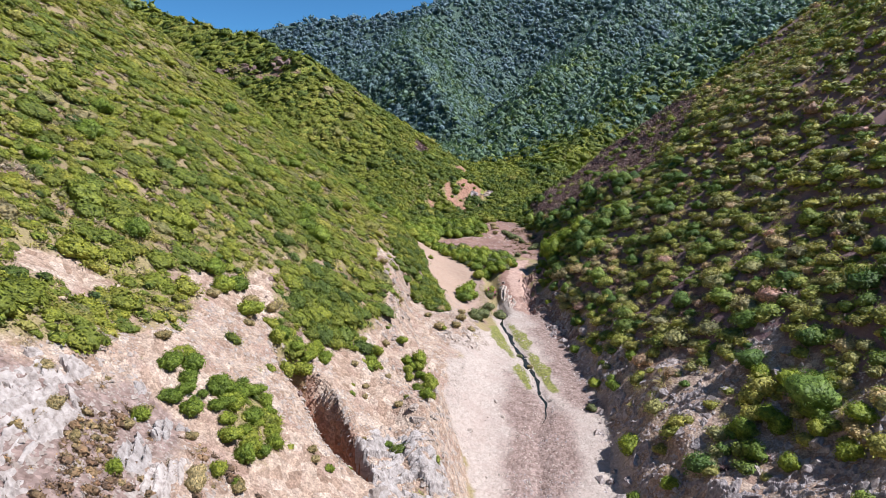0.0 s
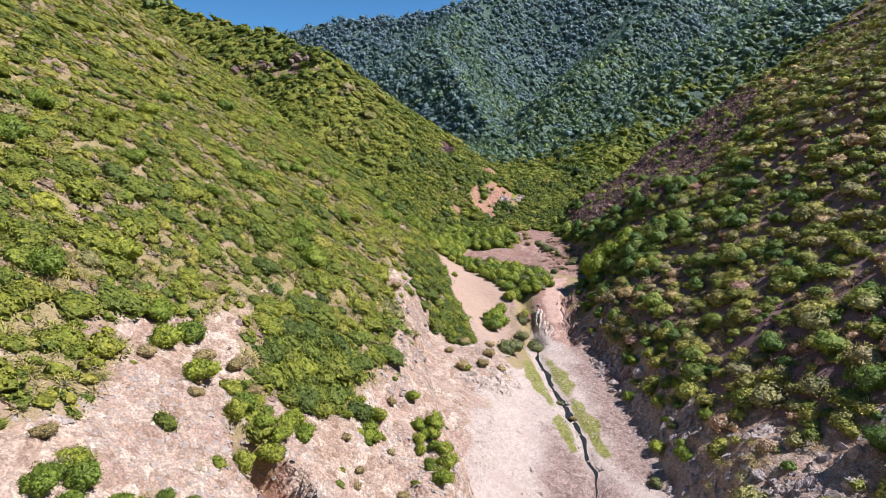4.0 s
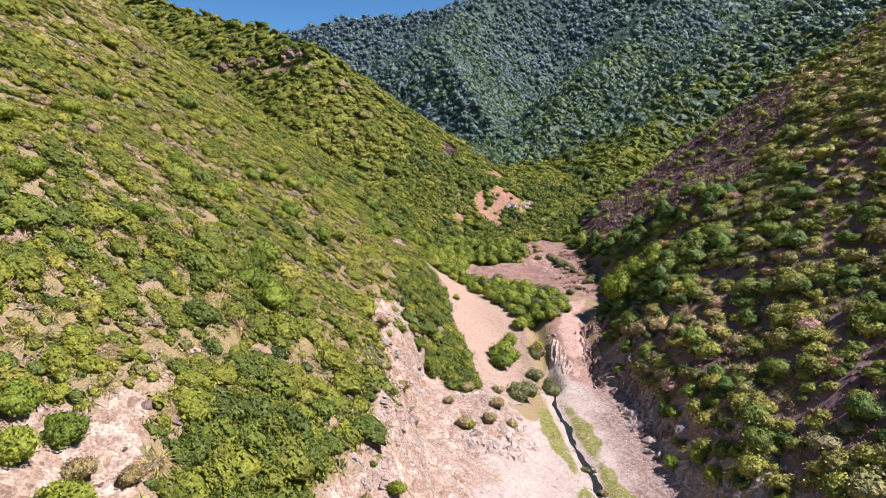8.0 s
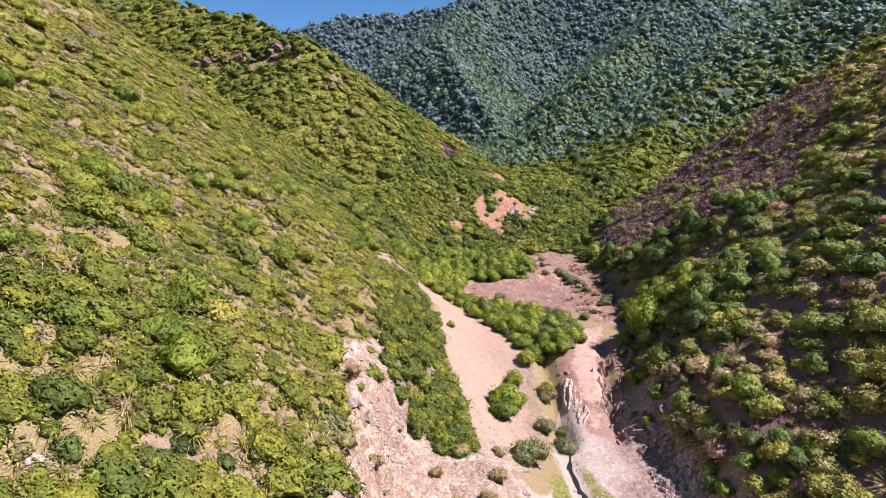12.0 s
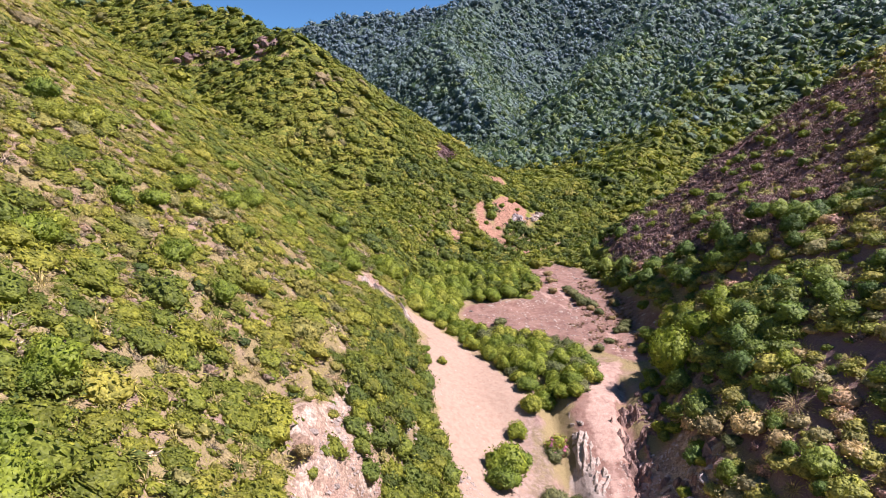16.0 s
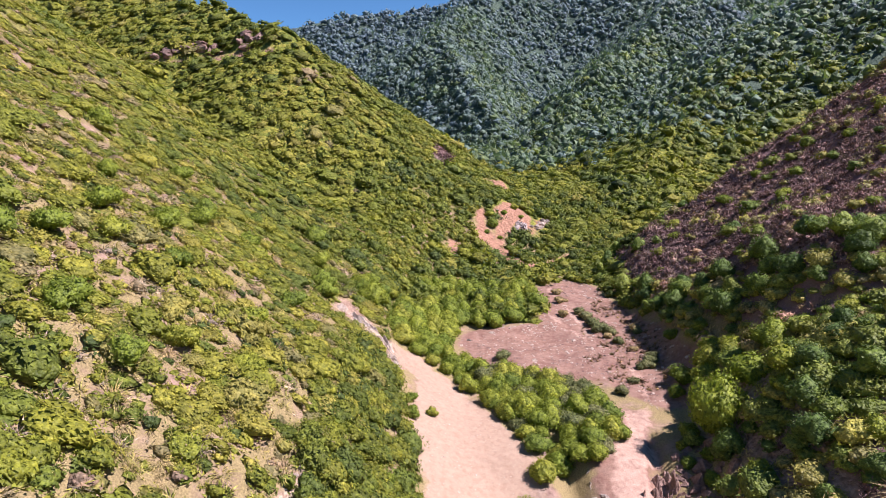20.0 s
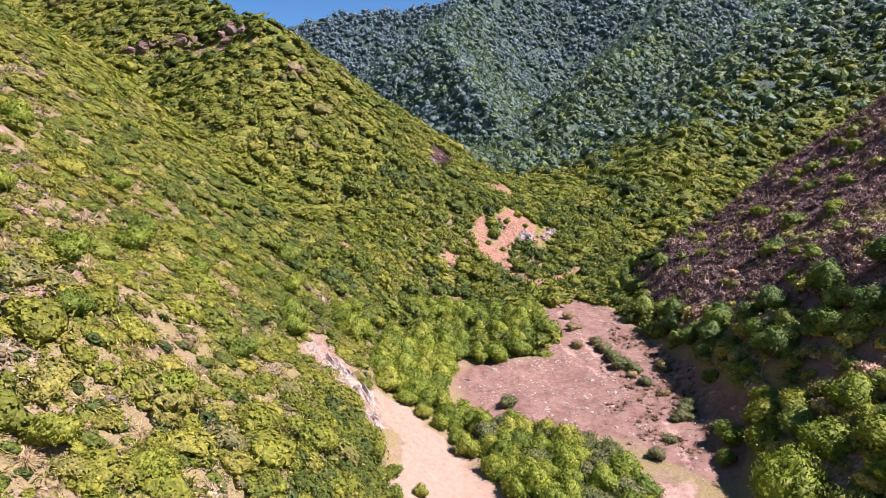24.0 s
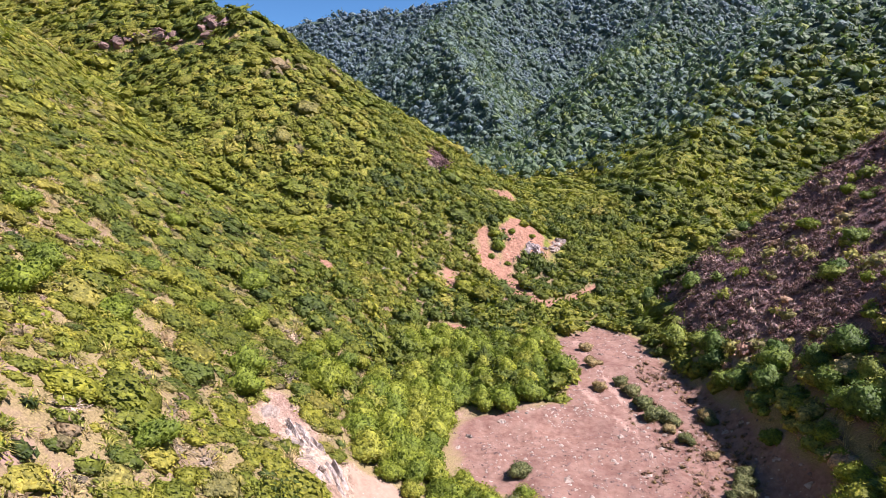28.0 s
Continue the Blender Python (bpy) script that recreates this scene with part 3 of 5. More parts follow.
def leaf_tris(rng, at, out, size, upright=0.5):
    """A triangle for each spray of leaves: most lie on the crown like scales, the rest stand off it as sprigs."""
    n = len(at)
    nor = unit(out + (0, 0, 0.25) + 0.3 * rng.normal(size=(n, 3)))
    a = unit(np.cross(nor, rng.normal(size=(n, 3))))
    b = np.cross(nor, a)
    stand = (rng.random(n) < upright)[:, None]
    a = np.where(stand, unit(out + (0, 0, 0.3) + 0.45 * rng.normal(size=(n, 3))), a)
    b = np.where(stand, unit(np.cross(a, rng.normal(size=(n, 3)))) * 0.55, b)
    s = size * rng.uniform(0.6, 1.4, (n, 1))
    v = np.stack([at + a * s * 1.35, at - 0.5 * a * s + 0.8 * b * s, at - 0.5 * a * s - 0.8 * b * s], 1).reshape(-1, 3)
    return v, np.arange(3 * n).reshape(-1, 3)


def join(*pieces):
    verts, faces, n = [], [], 0
    for v, f in pieces:
        verts.append(v), faces.append(f + n)
        n += len(v)
    return np.concatenate(verts), np.concatenate(faces)


def hull(d, middle, lobes):
    """How far the outside of overlapping balls lies from the middle, in each direction."""
    far = np.full(len(d), 0.3)
    for c, r in lobes:
        w = d @ (c - middle)
        q = r * r - (np.sum((c - middle) ** 2) - w * w)
        far = np.maximum(far, np.where(q > 0, w + np.sqrt(np.maximum(q, 0)), 0))
    return far


def tidy(v, f):
    """Keeps the corners that faces use."""
    used, f = np.unique(f, return_inverse=True)
    return v[used], f.reshape(-1, 3)


def crown(seed, lobes, leaves, size, tall=0.75, sub=2, spread=0.62, ragged=0.09):
    """A shrub's crown of radius about 1 with its foot at z = 0: one billowing body of lobes, with small sprays of leaves standing off it."""
    rng = np.random.default_rng(seed)
    middle = np.array([0, 0, 0.3 * tall])
    balls = []
    for k in range(lobes):
        ang, r = k * 2.4 + rng.uniform(-0.5, 0.5), spread * math.sqrt((k + 0.2) / lobes)
        rad = rng.uniform(0.32, 0.5) * (1.12 - 0.4 * r) * (1.7 if lobes == 1 else 1)
        balls.append((np.array([r * math.cos(ang), r * math.sin(ang), tall * (0.4 + 0.75 * rng.random() * (1 - 0.7 * r))]), rad))
    d, f = BALL[sub]
    v = middle + d * (hull(d, middle, balls) * rng.uniform(1 - 1.4 * ragged, 1 + ragged, len(d)))[:, None]
    v, f = tidy(v, f[(v[f][:, :, 2] > -0.12).any(1)])
    if not leaves:
        return v, f
    d = unit(rng.normal(size=(leaves, 3)) + (0, 0, 0.45))
    at = middle + d * (hull(d, middle, balls) * rng.uniform(0.9, 1.06, leaves))[:, None]
    return join((middle + (v - middle) * 0.9, f), leaf_tris(rng, at, d, size))


def tussock(seed, blades, wide=0.05, core=True):
    """A fountain of arching grass blades over a low heart, radius about 1."""
    rng = np.random.default_rng(seed)
    ang, lean, long = rng.uniform(0, 2 * np.pi, blades), rng.uniform(0.05, 1.05, blades), rng.uniform(0.4, 0.85, blades)
    flat = np.stack([np.cos(ang), np.sin(ang), 0 * ang], 1)
    side = np.stack([-np.sin(ang), np.cos(ang), 0 * ang], 1) * wide
    root = flat * 0.1
    mid = root + (flat * np.sin(lean)[:, None] + np.array([0, 0, 1]) * np.cos(lean)[:, None]) * long[:, None] * 0.6
    tip = mid + (flat * np.sin(lean + 0.85)[:, None] + np.array([0, 0, 1]) * np.cos(lean + 0.85)[:, None]) * long[:, None] * 0.6
    v = np.stack([root, mid - side, mid + side, tip], 1).reshape(-1, 3)
    f = (np.array([[0, 1, 2], [2, 1, 3]])[None] + 4 * np.arange(blades)[:, None, None]).reshape(-1, 3)
    if not core:
        return v, f
    b, g = BALL[2]
    b = b * rng.uniform(0.75, 1.1, (len(b), 1)) * (0.58, 0.58, 0.55)
    return join((v, f), tidy(b, g[(b[g][:, :, 2] > -0.05).any(1)]))


def dead_clump(seed, count, size=0.05):
    """A leafless shrub: a soft round body of fine dead twigs, with sprays of them standing out."""
    rng = np.random.default_rng(seed)
    v, f = crown(seed, 6, 0, 0.1, 0.8, 2, 0.6, 0.2)
    k = rng.integers(0, len(v), count)
    d = unit(v[k] - (0, 0, 0.1) + 0.3 * rng.normal(size=(count, 3)))
    a = v[k] * rng.uniform(0.3, 0.75, (count, 1)) + 0.05 * rng.normal(size=(count, 3))
    b = a + d * rng.uniform(0.25, 0.5, (count, 1))
    q = unit(np.cross(d, rng.normal(size=(count, 3)))) * size
    return join((v * 0.45, f), (np.stack([a - q, a + q, b], 1).reshape(-1, 3), np.arange(3 * count).reshape(-1, 3)))


def rock_shape(seed, sub=2, flat=0.7, rough=0.28):
    """A broken stone: a ball cut by a few planes."""
    rng = np.random.default_rng(seed)
    v, f = BALL[sub]
    v = v * (1 + 0.12 * rng.normal(size=(len(v), 1)) * rough * 2)
    for k in range(9):
        n, d = unit(rng.normal(size=3)), rng.uniform(0.45, 0.8)
        over = np.maximum(v @ n - d, 0)
        v = v - over[:, None] * n * 0.92
    return v * (1, rng.uniform(0.7, 1), flat), f


def scatter(name, shapes, at, size, tall, turn, hue, material, label, category, pick=None, smooth=True, lie=0.45):
    """Many plants or stones of one kind as one object; lie says how far each follows the slope it grows on."""
    if not len(at):
        return None
    rng = np.random.default_rng(len(at))
    pick = rng.integers(0, len(shapes), len(at)) if pick is None else pick
    vs, fs, hs, n = [], [], [], 0
    for k, (v, f) in enumerate(shapes):
        w = np.nonzero(pick == k)[0]
        if not len(w):
            continue
        c, s = np.cos(turn[w])[:, None], np.sin(turn[w])[:, None]
        x, y, z = v[:, 0][None], v[:, 1][None], v[:, 2][None]
        p = np.stack([(x * c - y * s) * size[w, None], (x * s + y * c) * size[w, None], z * size[w, None] * tall[w, None] + 0 * c], -1)
        gx = (height(at[w, 0] + 0.8, at[w, 1]) - height(at[w, 0] - 0.8, at[w, 1])) / 1.6
        gy = (height(at[w, 0], at[w, 1] + 0.8) - height(at[w, 0], at[w, 1] - 0.8)) / 1.6
        p[:, :, 2] += lie * np.clip(p[:, :, 0] * np.clip(gx, -0.9, 0.9)[:, None] + p[:, :, 1] * np.clip(gy, -0.9, 0.9)[:, None], -2.5, 2.5)
        p += at[w][:, None]
        vs.append(p.reshape(-1, 3))
        fs.append((f[None] + (np.arange(len(w)) * len(v))[:, None, None] + n).reshape(-1, 3))
        hs.append(np.repeat(hue[w], len(v)))
        n += len(w) * len(v)
    me = mesh_from(name, np.concatenate(vs), np.concatenate(fs), material, smooth)
    floats(me, "plant", np.concatenate(hs))
    return tagged(new(name, me), label, category, kind="stuff")


def seen_from_path(x, y, margin=11.0):
    """The wedge of land that lies ahead of the flight."""
    return (np.abs(x) < 0.80 * (y + 2) + margin) & (y > 6)


def lattice(x0, x1, y0, y1, cell, seed, angle=0.61):
    """Loose places for plants, on a turned and shaken grid; land above the view is left out."""
    rng = np.random.default_rng(seed)
    mx, my, r = (x0 + x1) / 2, (y0 + y1) / 2, math.hypot(x1 - x0, y1 - y0) / 2
    A, B = np.meshgrid(np.arange(-r, r, cell), np.arange(-r, r, cell))
    A, B = A + rng.uniform(-0.5, 0.5, A.shape) * cell, B + rng.uniform(-0.5, 0.5, A.shape) * cell
    X, Y = (mx + A * math.cos(angle) - B * math.sin(angle)).ravel(), (my + A * math.sin(angle) + B * math.cos(angle)).ravel()
    k = seen_from_path(X, Y) & (X > x0) & (X < x1) & (Y > y0) & (Y < y1)
    X, Y = X[k], Y[k]
    k = height(X, Y) - 50 < 0.27 * Y + 1
    return X[k], Y[k], rng


def laid(x, y, sink=0.0):
    return np.stack([x, y, height(x, y) - sink], 1)


NEAR = [crown(100 + k, 9, 250, 0.085, 0.72, 2, 0.72, 0.12) for k in range(10)]
MIDDLE = [crown(120 + k, 8, 90, 0.125, 0.72, 2, 0.72, 0.13) for k in range(8)]
DISTANT = [crown(140 + k, 6, 50, 0.17, 0.72, 1, 0.7, 0.12) for k in range(8)]
REMOTE = [crown(240 + k, 5, 26, 0.22, 0.72, 1, 0.7, 0.12) for k in range(8)]
LOW = [crown(145 + k, 5, 42, 0.15, 0.6, 1, 0.75, 0.2) for k in range(6)]
WOODS = [crown(150 + k, 4, 9, 0.3, 0.9, 1, 0.6, 0.1) for k in range(10)]
GRASS = [tussock(160 + k, 95, 0.012, False) for k in range(5)]
WISPS = [tussock(180 + k, 18, 0.035, False) for k in range(4)]
BRUSH = [dead_clump(190 + k, 130, 0.035) for k in range(4)]
TWIGS = [dead_clump(175 + k, 70, 0.06) for k in range(5)]
TWIGGY = [dead_clump(170 + k, 130, 0.038) for k in range(5)]


def bare(z):
    return np.maximum.reduce([z["gravel"], z["sand"], z["red"], z["moss"], z["ochre"], z["track"]])


def left_hill():
    x, y, rng = lattice(-75, 3, 6, 152, 0.94, 1)
    z = zones(x, y)
    u = np.interp(y, ST_Y, LEFT_X) - x
    # thickets are broken by dry, open patches
    open_ = fbm(x, y, 7, 3, 51)
    keep = (bare(z) < 0.45) & (u > 0.8) & (u < 72 + 0 * x)
    rocky = z["rock"] > 0.5
    keep &= ~rocky | (rng.random(len(x)) < 0.08)
    dryness = np.maximum.reduce([inside(x, y, poly) for poly in DRY]) + fbm(x, y, 2.5, 2, 54)
    x, y, open_, rocky, dryness = x[keep], y[keep], open_[keep], rocky[keep], dryness[keep]
    n = len(x)
    tone = np.clip(0.43 + 0.15 * fbm(x, y, 18, 2, 53) + 0.14 * rng.normal(size=n), 0, 1)
    size = np.clip(rng.lognormal(-0.17, 0.36, n), 0.4, 1.8) * np.where(rocky, 0.55, 1.0)
    kind = rng.random(n)
    dry = (open_ < -0.3) & (kind < 0.42) | (kind < 0.2) | (dryness > 0.3) & (kind < 0.45)
    dead = ~dry & (kind > np.where(inside(x, y, [(-25.5, 103), (-25, 108.5), (-22, 109.5), (-20, 104), (-22.5, 100)]) > 0, 0.3, np.where(open_ < -0.3, 0.80, 0.90)))
    green = ~dry & ~dead
    near, far = (x > -32) & (y < 124), (x < -48) | (y > 134)
    turn, tall = rng.uniform(0, 6.28, n), rng.uniform(0.5, 0.85, n)
    at = laid(x, y, 0.15)
    for nm, k, shapes in (("maquis_shrubs", green & near, NEAR), ("maquis_shrubs", green & ~near & ~far, MIDDLE), ("maquis_shrubs", green & far, DISTANT)):
        scatter(nm, shapes, at[k], size[k], tall[k], turn[k], tone[k], MAQUIS, "dense yellow-green maquis shrubs on the sunny slope", "shrubs", lie=0.6)
    scatter("dry_tussocks", GRASS, at[dry], size[dry] * 0.85, tall[dry] * 1.25, turn[dry], rng.random(dry.sum()), STRAW, "straw-yellow grass tussocks among the shrubs", "grass")
    gx, gy, _ = lattice(-60, 2, 14, 150, 1.25, 11, 0.2)
    k = (zones(gx, gy)["rock"] < 0.6) & (bare(zones(gx, gy)) < 0.4) & (np.interp(gy, ST_Y, LEFT_X) - gx > 0.6)
    gx, gy = gx[k], gy[k]
    m = len(gx)
    scatter("hill_grass", WISPS, laid(gx, gy, 0.05), rng.uniform(0.55, 1.0, m), rng.uniform(0.7, 1.0, m), rng.uniform(0, 6.28, m), np.clip(rng.normal(0.25, 0.28, m), 0, 1), STRAW, "yellow-green grass between the shrubs", "grass")
    lx, ly, _ = lattice(-75, 2, 10, 152, 0.9, 13, 0.9)
    zz = zones(lx, ly)
    k = (zz["rock"] < 0.5) & (bare(zz) < 0.4) & (lx > -46) & (np.interp(ly, ST_Y, LEFT_X) - lx > 0.7) & (fbm(lx, ly, 5, 3, 57) > -0.75)
    lx, ly = lx[k], ly[k]
    m = len(lx)
    scatter("low_scrub", LOW, laid(lx, ly, 0.08), rng.uniform(0.45, 0.85, m), rng.uniform(0.5, 0.8, m), rng.uniform(0, 6.28, m), np.clip(0.52 + 0.16 * fbm(lx, ly, 6, 2, 58) + 0.25 * rng.normal(size=m), 0, 1), MAQUIS, "low mixed undergrowth between the maquis shrubs", "shrubs", lie=0.65)
    scatter("dead_shrubs", BRUSH, at[dead], np.minimum(size[dead], 1.2) * 0.9, tall[dead], turn[dead], rng.random(dead.sum()), GREYDEAD, "leafless grey-brown shrubs on the sunny slope", "shrubs")


def right_hill():
    x, y, rng = lattice(12, 95, 6, 158, 1.0, 2)
    z = zones(x, y)
    v = x - np.interp(y, ST_Y, RIGHT_X)
    n = len(x)
    open_ = fbm(x, y, 6, 3, 61)
    keep = (bare(z) < 0.45) & (v > 0.6) & (v < 78)
    keep &= (open_ > -0.75) | (rng.random(n) < 0.55)
    keep &= (z["rock"] < 0.45) | (rng.random(n) < 0.6)
    keep &= (np.maximum.reduce([inside(x, y, poly) for poly in GREY_OUTCROPS]) < 0.1) | (rng.random(n) < 0.12)
    x, y, open_, v = x[keep], y[keep], open_[keep], v[keep]
    burnt = inside(x, y, BURNT) + 1.5 * fbm(x, y, 5, 2, 64) > 0
    n = len(x)
    tone = np.clip(0.54 + 0.25 * fbm(x, y, 12, 2, 63) + 0.22 * rng.normal(size=n), 0, 1)
    size = np.clip(rng.lognormal(-0.05, 0.33, n), 0.42, 1.9) * 0.95
    kind = rng.random(n)
    dead = np.where(burnt, kind < 0.84, kind < 0.09)
    dry = ~dead & (kind > np.where(burnt, 0.97, 0.76))
    green = ~dead & ~dry
    turn, tall = rng.uniform(0, 6.28, n), rng.uniform(0.65, 1.0, n)
    at = laid(x, y, 0.1)
    near, far = (v < 22) & (y < 118), (v > 36) | (y > 128)
    for k, shapes in ((green & near, NEAR), (green & ~near & ~far, MIDDLE), (green & far, DISTANT)):
        scatter("slope_shrubs", shapes, at[k], size[k], tall[k], turn[k], tone[k], SLOPE, "olive and dark green shrubs on the shady slope", "shrubs", lie=0.2)
    gx, gy, _ = lattice(14, 80, 20, 156, 1.5, 12, 0.35)
    zz = zones(gx, gy)
    k = (zz["rock"] < 0.55) & (bare(zz) < 0.4) & (zz["burnt"] < 0.5) & (gx - np.interp(gy, ST_Y, RIGHT_X) > 0.6)
    gx, gy = gx[k], gy[k]
    m = len(gx)
    scatter("slope_grass", WISPS, laid(gx, gy, 0.05), rng.uniform(0.45, 0.9, m), rng.uniform(0.8, 1.2, m), rng.uniform(0, 6.28, m), np.clip(rng.normal(0.45, 0.3, m), 0, 1), STRAW, "olive and straw grass between the shrubs", "grass")
    scatter("slope_tussocks", GRASS, at[dry], size[dry] * 1.0, tall[dry], turn[dry], rng.random(dry.sum()), STRAW, "pale arching grass tussocks on the shady slope", "grass")
    bx, by, _ = lattice(20, 62, 106, 160, 0.95, 14, 0.3)
    k = inside(bx, by, BURNT) + 1.5 * fbm(bx, by, 5, 2, 64) > -0.5
    bx, by = bx[k], by[k]
    m = len(bx)
    scatter("burnt_brush", TWIGS, laid(bx, by, 0.05), np.clip(rng.lognormal(-0.2, 0.3, m), 0.4, 1.2), rng.uniform(0.7, 1.2, m), rng.uniform(0, 6.28, m), np.clip(rng.normal(0.5, 0.3, m), 0, 1), DEAD, "lilac-brown burnt brush covering the slope", "brush")
    scatter("burnt_shrubs", TWIGGY, at[dead], np.minimum(size[dead], 1.2) * 0.95, tall[dead], turn[dead], rng.random(dead.sum()), DEAD, "purple-brown leafless burnt shrubs", "shrubs")


def upper_valley():
    x, y, rng = lattice(-170, 190, 128, 325, 1.6, 3)
    z = zones(x, y)
    lu, rv = np.interp(y, ST_Y, LEFT_X) - x, x - np.interp(y, ST_Y, RIGHT_X)
    keep = (bare(z) < 0.2) & ((rng.random(len(x)) < 0.35) | (y > 203) | (lu > 8) | (x > 28) | (inside(x, y, CHARRED) > -1)) & (rng.random(len(x)) < (1 - 0.5 * step(190, 225, y) * (x > 0)) * (1 - 0.45 * step(205, 235, y) * (x <= 0)) * (1 - step(250, 315, y + 22 * fbm(x, y, 30, 2, 74)))) & ~((y < 151) & (lu > 0.8)) & ~((y < 157) & (rv > 0.6)) & (y > 127)
    x, y = x[keep], y[keep]
    n = len(x)
    g = height(x, y)
    spur = (x < 0) & (g > 46)
    lane = inside(x, y, LANE) > 0
    flank = ~lane & (x > 24) & (y > 185)
    tone = np.clip(0.02 + np.where(spur, 0.41, np.where(lane, 0.44, np.where(flank, 0.2, 0.36))) + np.where(lane, 0.08, 0.2) * fbm(x, y, 25, 2, 73) + np.where(lane, 0.08, 0.13) * rng.normal(size=n), 0, 1)
    size = np.clip(rng.lognormal(0.28, 0.38, n), 0.6, 3.0) * np.where(flank, 1.25, np.where(y > 185, 1.15, 1.1))
    turn, tall = rng.uniform(0, 6.28, n), np.where(flank, 0.85, 0.6) * rng.uniform(0.65, 1.35, n)
    at = laid(x, y, 0.15)
    near = y < 180
    charred = inside(x, y, CHARRED) > 0.2
    scatter("burnt_shrubs", TWIGGY, at[charred], size[charred], tall[charred], turn[charred], rng.random(charred.sum()), DEAD, "purple-brown leafless burnt shrubs on the spur", "shrubs")
    close = near & ~charred
    for k in (close, ~near & ~charred):
        scatter("valley_scrub", DISTANT if k is close else REMOTE, at[k], size[k], tall[k], turn[k], tone[k], MAQUIS, "green scrub filling the upper valley", "shrubs", lie=0.7)
    x, y, rng = lattice(-22, 30, 127, 205, 1.05, 31, 0.4)
    k = (bare(zones(x, y)) < 0.25) & ~((y < 148) & (x > np.interp(y, ST_Y, RIGHT_X))) & (inside(x, y, CHARRED) < 0) & (np.interp(y, ST_Y, LEFT_X) - x < 9)
    x, y = x[k], y[k]
    n = len(x)
    scatter("valley_thicket", DISTANT, laid(x, y, 0.1), np.clip(rng.lognormal(-0.1, 0.33, n), 0.45, 1.7), rng.uniform(0.6, 1.2, n), rng.uniform(0, 6.28, n), np.clip(0.3 + 0.14 * fbm(x, y, 9, 2, 32) + 0.12 * rng.normal(size=n), 0, 1), MAQUIS, "fresh green thicket along the valley floor", "shrubs")


def far_forest():
    x, y, rng = lattice(-480, 560, 240, 985, 3.5, 4)
    e = 4.0
    h = height(x, y)
    # only flanks that face the valley carry trees that can be seen
    dx, dy = (height(x + e, y) - h) / e, (height(x, y + e) - h) / e
    face = dx * x + dy * y > -0.12 * np.hypot(x, y)
    keep = (bare(zones(x, y)) < 0.45) & face & (h < 0.36 * y + 55) & (rng.random(len(x)) < step(240, 310, y + 22 * fbm(x, y, 30, 2, 74)) * (1 - 0.5 * step(480, 700, y)))
    x, y = x[keep], y[keep]
    n = len(x)
    # tone falls with y: farther trees take more of the painted haze blue
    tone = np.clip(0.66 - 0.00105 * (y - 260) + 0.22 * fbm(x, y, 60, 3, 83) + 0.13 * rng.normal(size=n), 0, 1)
    size = np.clip(rng.lognormal(1.28, 0.28, n), 1.7, 5.6) * np.clip(0.72 + 0.0009 * (y - 240), 0.72, 1) * (1 + 0.0007 * (y - 300))
    turn, tall = rng.uniform(0, 6.28, n), rng.uniform(0.75, 1.2, n)
    scatter("far_forest", WOODS, laid(x, y, 0.5), size, tall, turn, tone, HAZY_FOREST, "dark green evergreen forest on the far mountains, haze blue in its colour", "forest", lie=0.3)


left_hill(), right_hill(), upper_valley(), far_forest()


# ---------------- trees and shrubs that stand out ----------------
def part(name, shape, material, parent, label="", smooth=False):
    me = mesh_from(name, *shape, material, smooth)
    ob = new(name, me)
    ob.parent = parent
    return tagged(ob, label)


def stem(points, radii, sides=6):
    """A tapered tube through the points, as corners and three-sided faces."""
    v, f = [], []
    for k, (p, r) in enumerate(zip(points, radii)):
        for j in range(sides):
            a = 2 * math.pi * j / sides
            v.append((p[0] + r * math.cos(a), p[1] + r * math.sin(a), p[2]))
            if k:
                q = (k - 1) * sides
                c, d = q + j, q + (j + 1) % sides
                f += [[c, d, d + sides], [c, d + sides, c + sides]]
    return np.array(v), np.array(f)


def woody(seed, tall, limbs=5):
    """Trunk with limbs spreading into the crown, in the units of the crown."""
    rng = np.random.default_rng(seed)
    pieces = [stem([(0, 0, -0.3), (0.02, 0.01, tall * 0.25), (0.05, -0.03, tall * 0.6)], [0.09, 0.065, 0.03])]
    for k in range(limbs):
        a, h = k * 6.28 / limbs + rng.uniform(-0.4, 0.4), tall * rng.uniform(0.1, 0.4)
        pieces.append(stem([(0, 0, h), (0.25 * math.cos(a), 0.25 * math.sin(a), h + 0.2 * tall), (0.5 * math.cos(a), 0.5 * math.sin(a), h + 0.45 * tall)], [0.04, 0.028, 0.012], 5))
    return join(*pieces)


def proto(name, label, category, group, seed, leaves, lobes=9, tufts=300, size=0.15, tall=0.9, spread=0.62, blossom=None):
    root = tagged(new(name), label, category, group)
    part("trunk", woody(seed, tall), BARK, root, "grey-brown woody stem")
    v, f = crown(seed, lobes, int(tufts * 2.6), size * 0.38, tall, 3, spread, 0.12)
    part("crown", (v, f), leaves, root, smooth=True)
    if blossom:
        rng = np.random.default_rng(seed + 1)
        d = unit(rng.normal(size=(70, 3)) + (0, 0, 0.4))
        part("blossom", leaf_tris(rng, d * (0.75, 0.75, 0.7 * tall) + (0, 0, 0.55 * tall), d, 0.15), blossom, root, "pink flower heads")
    return root


GROUND_AT = {}


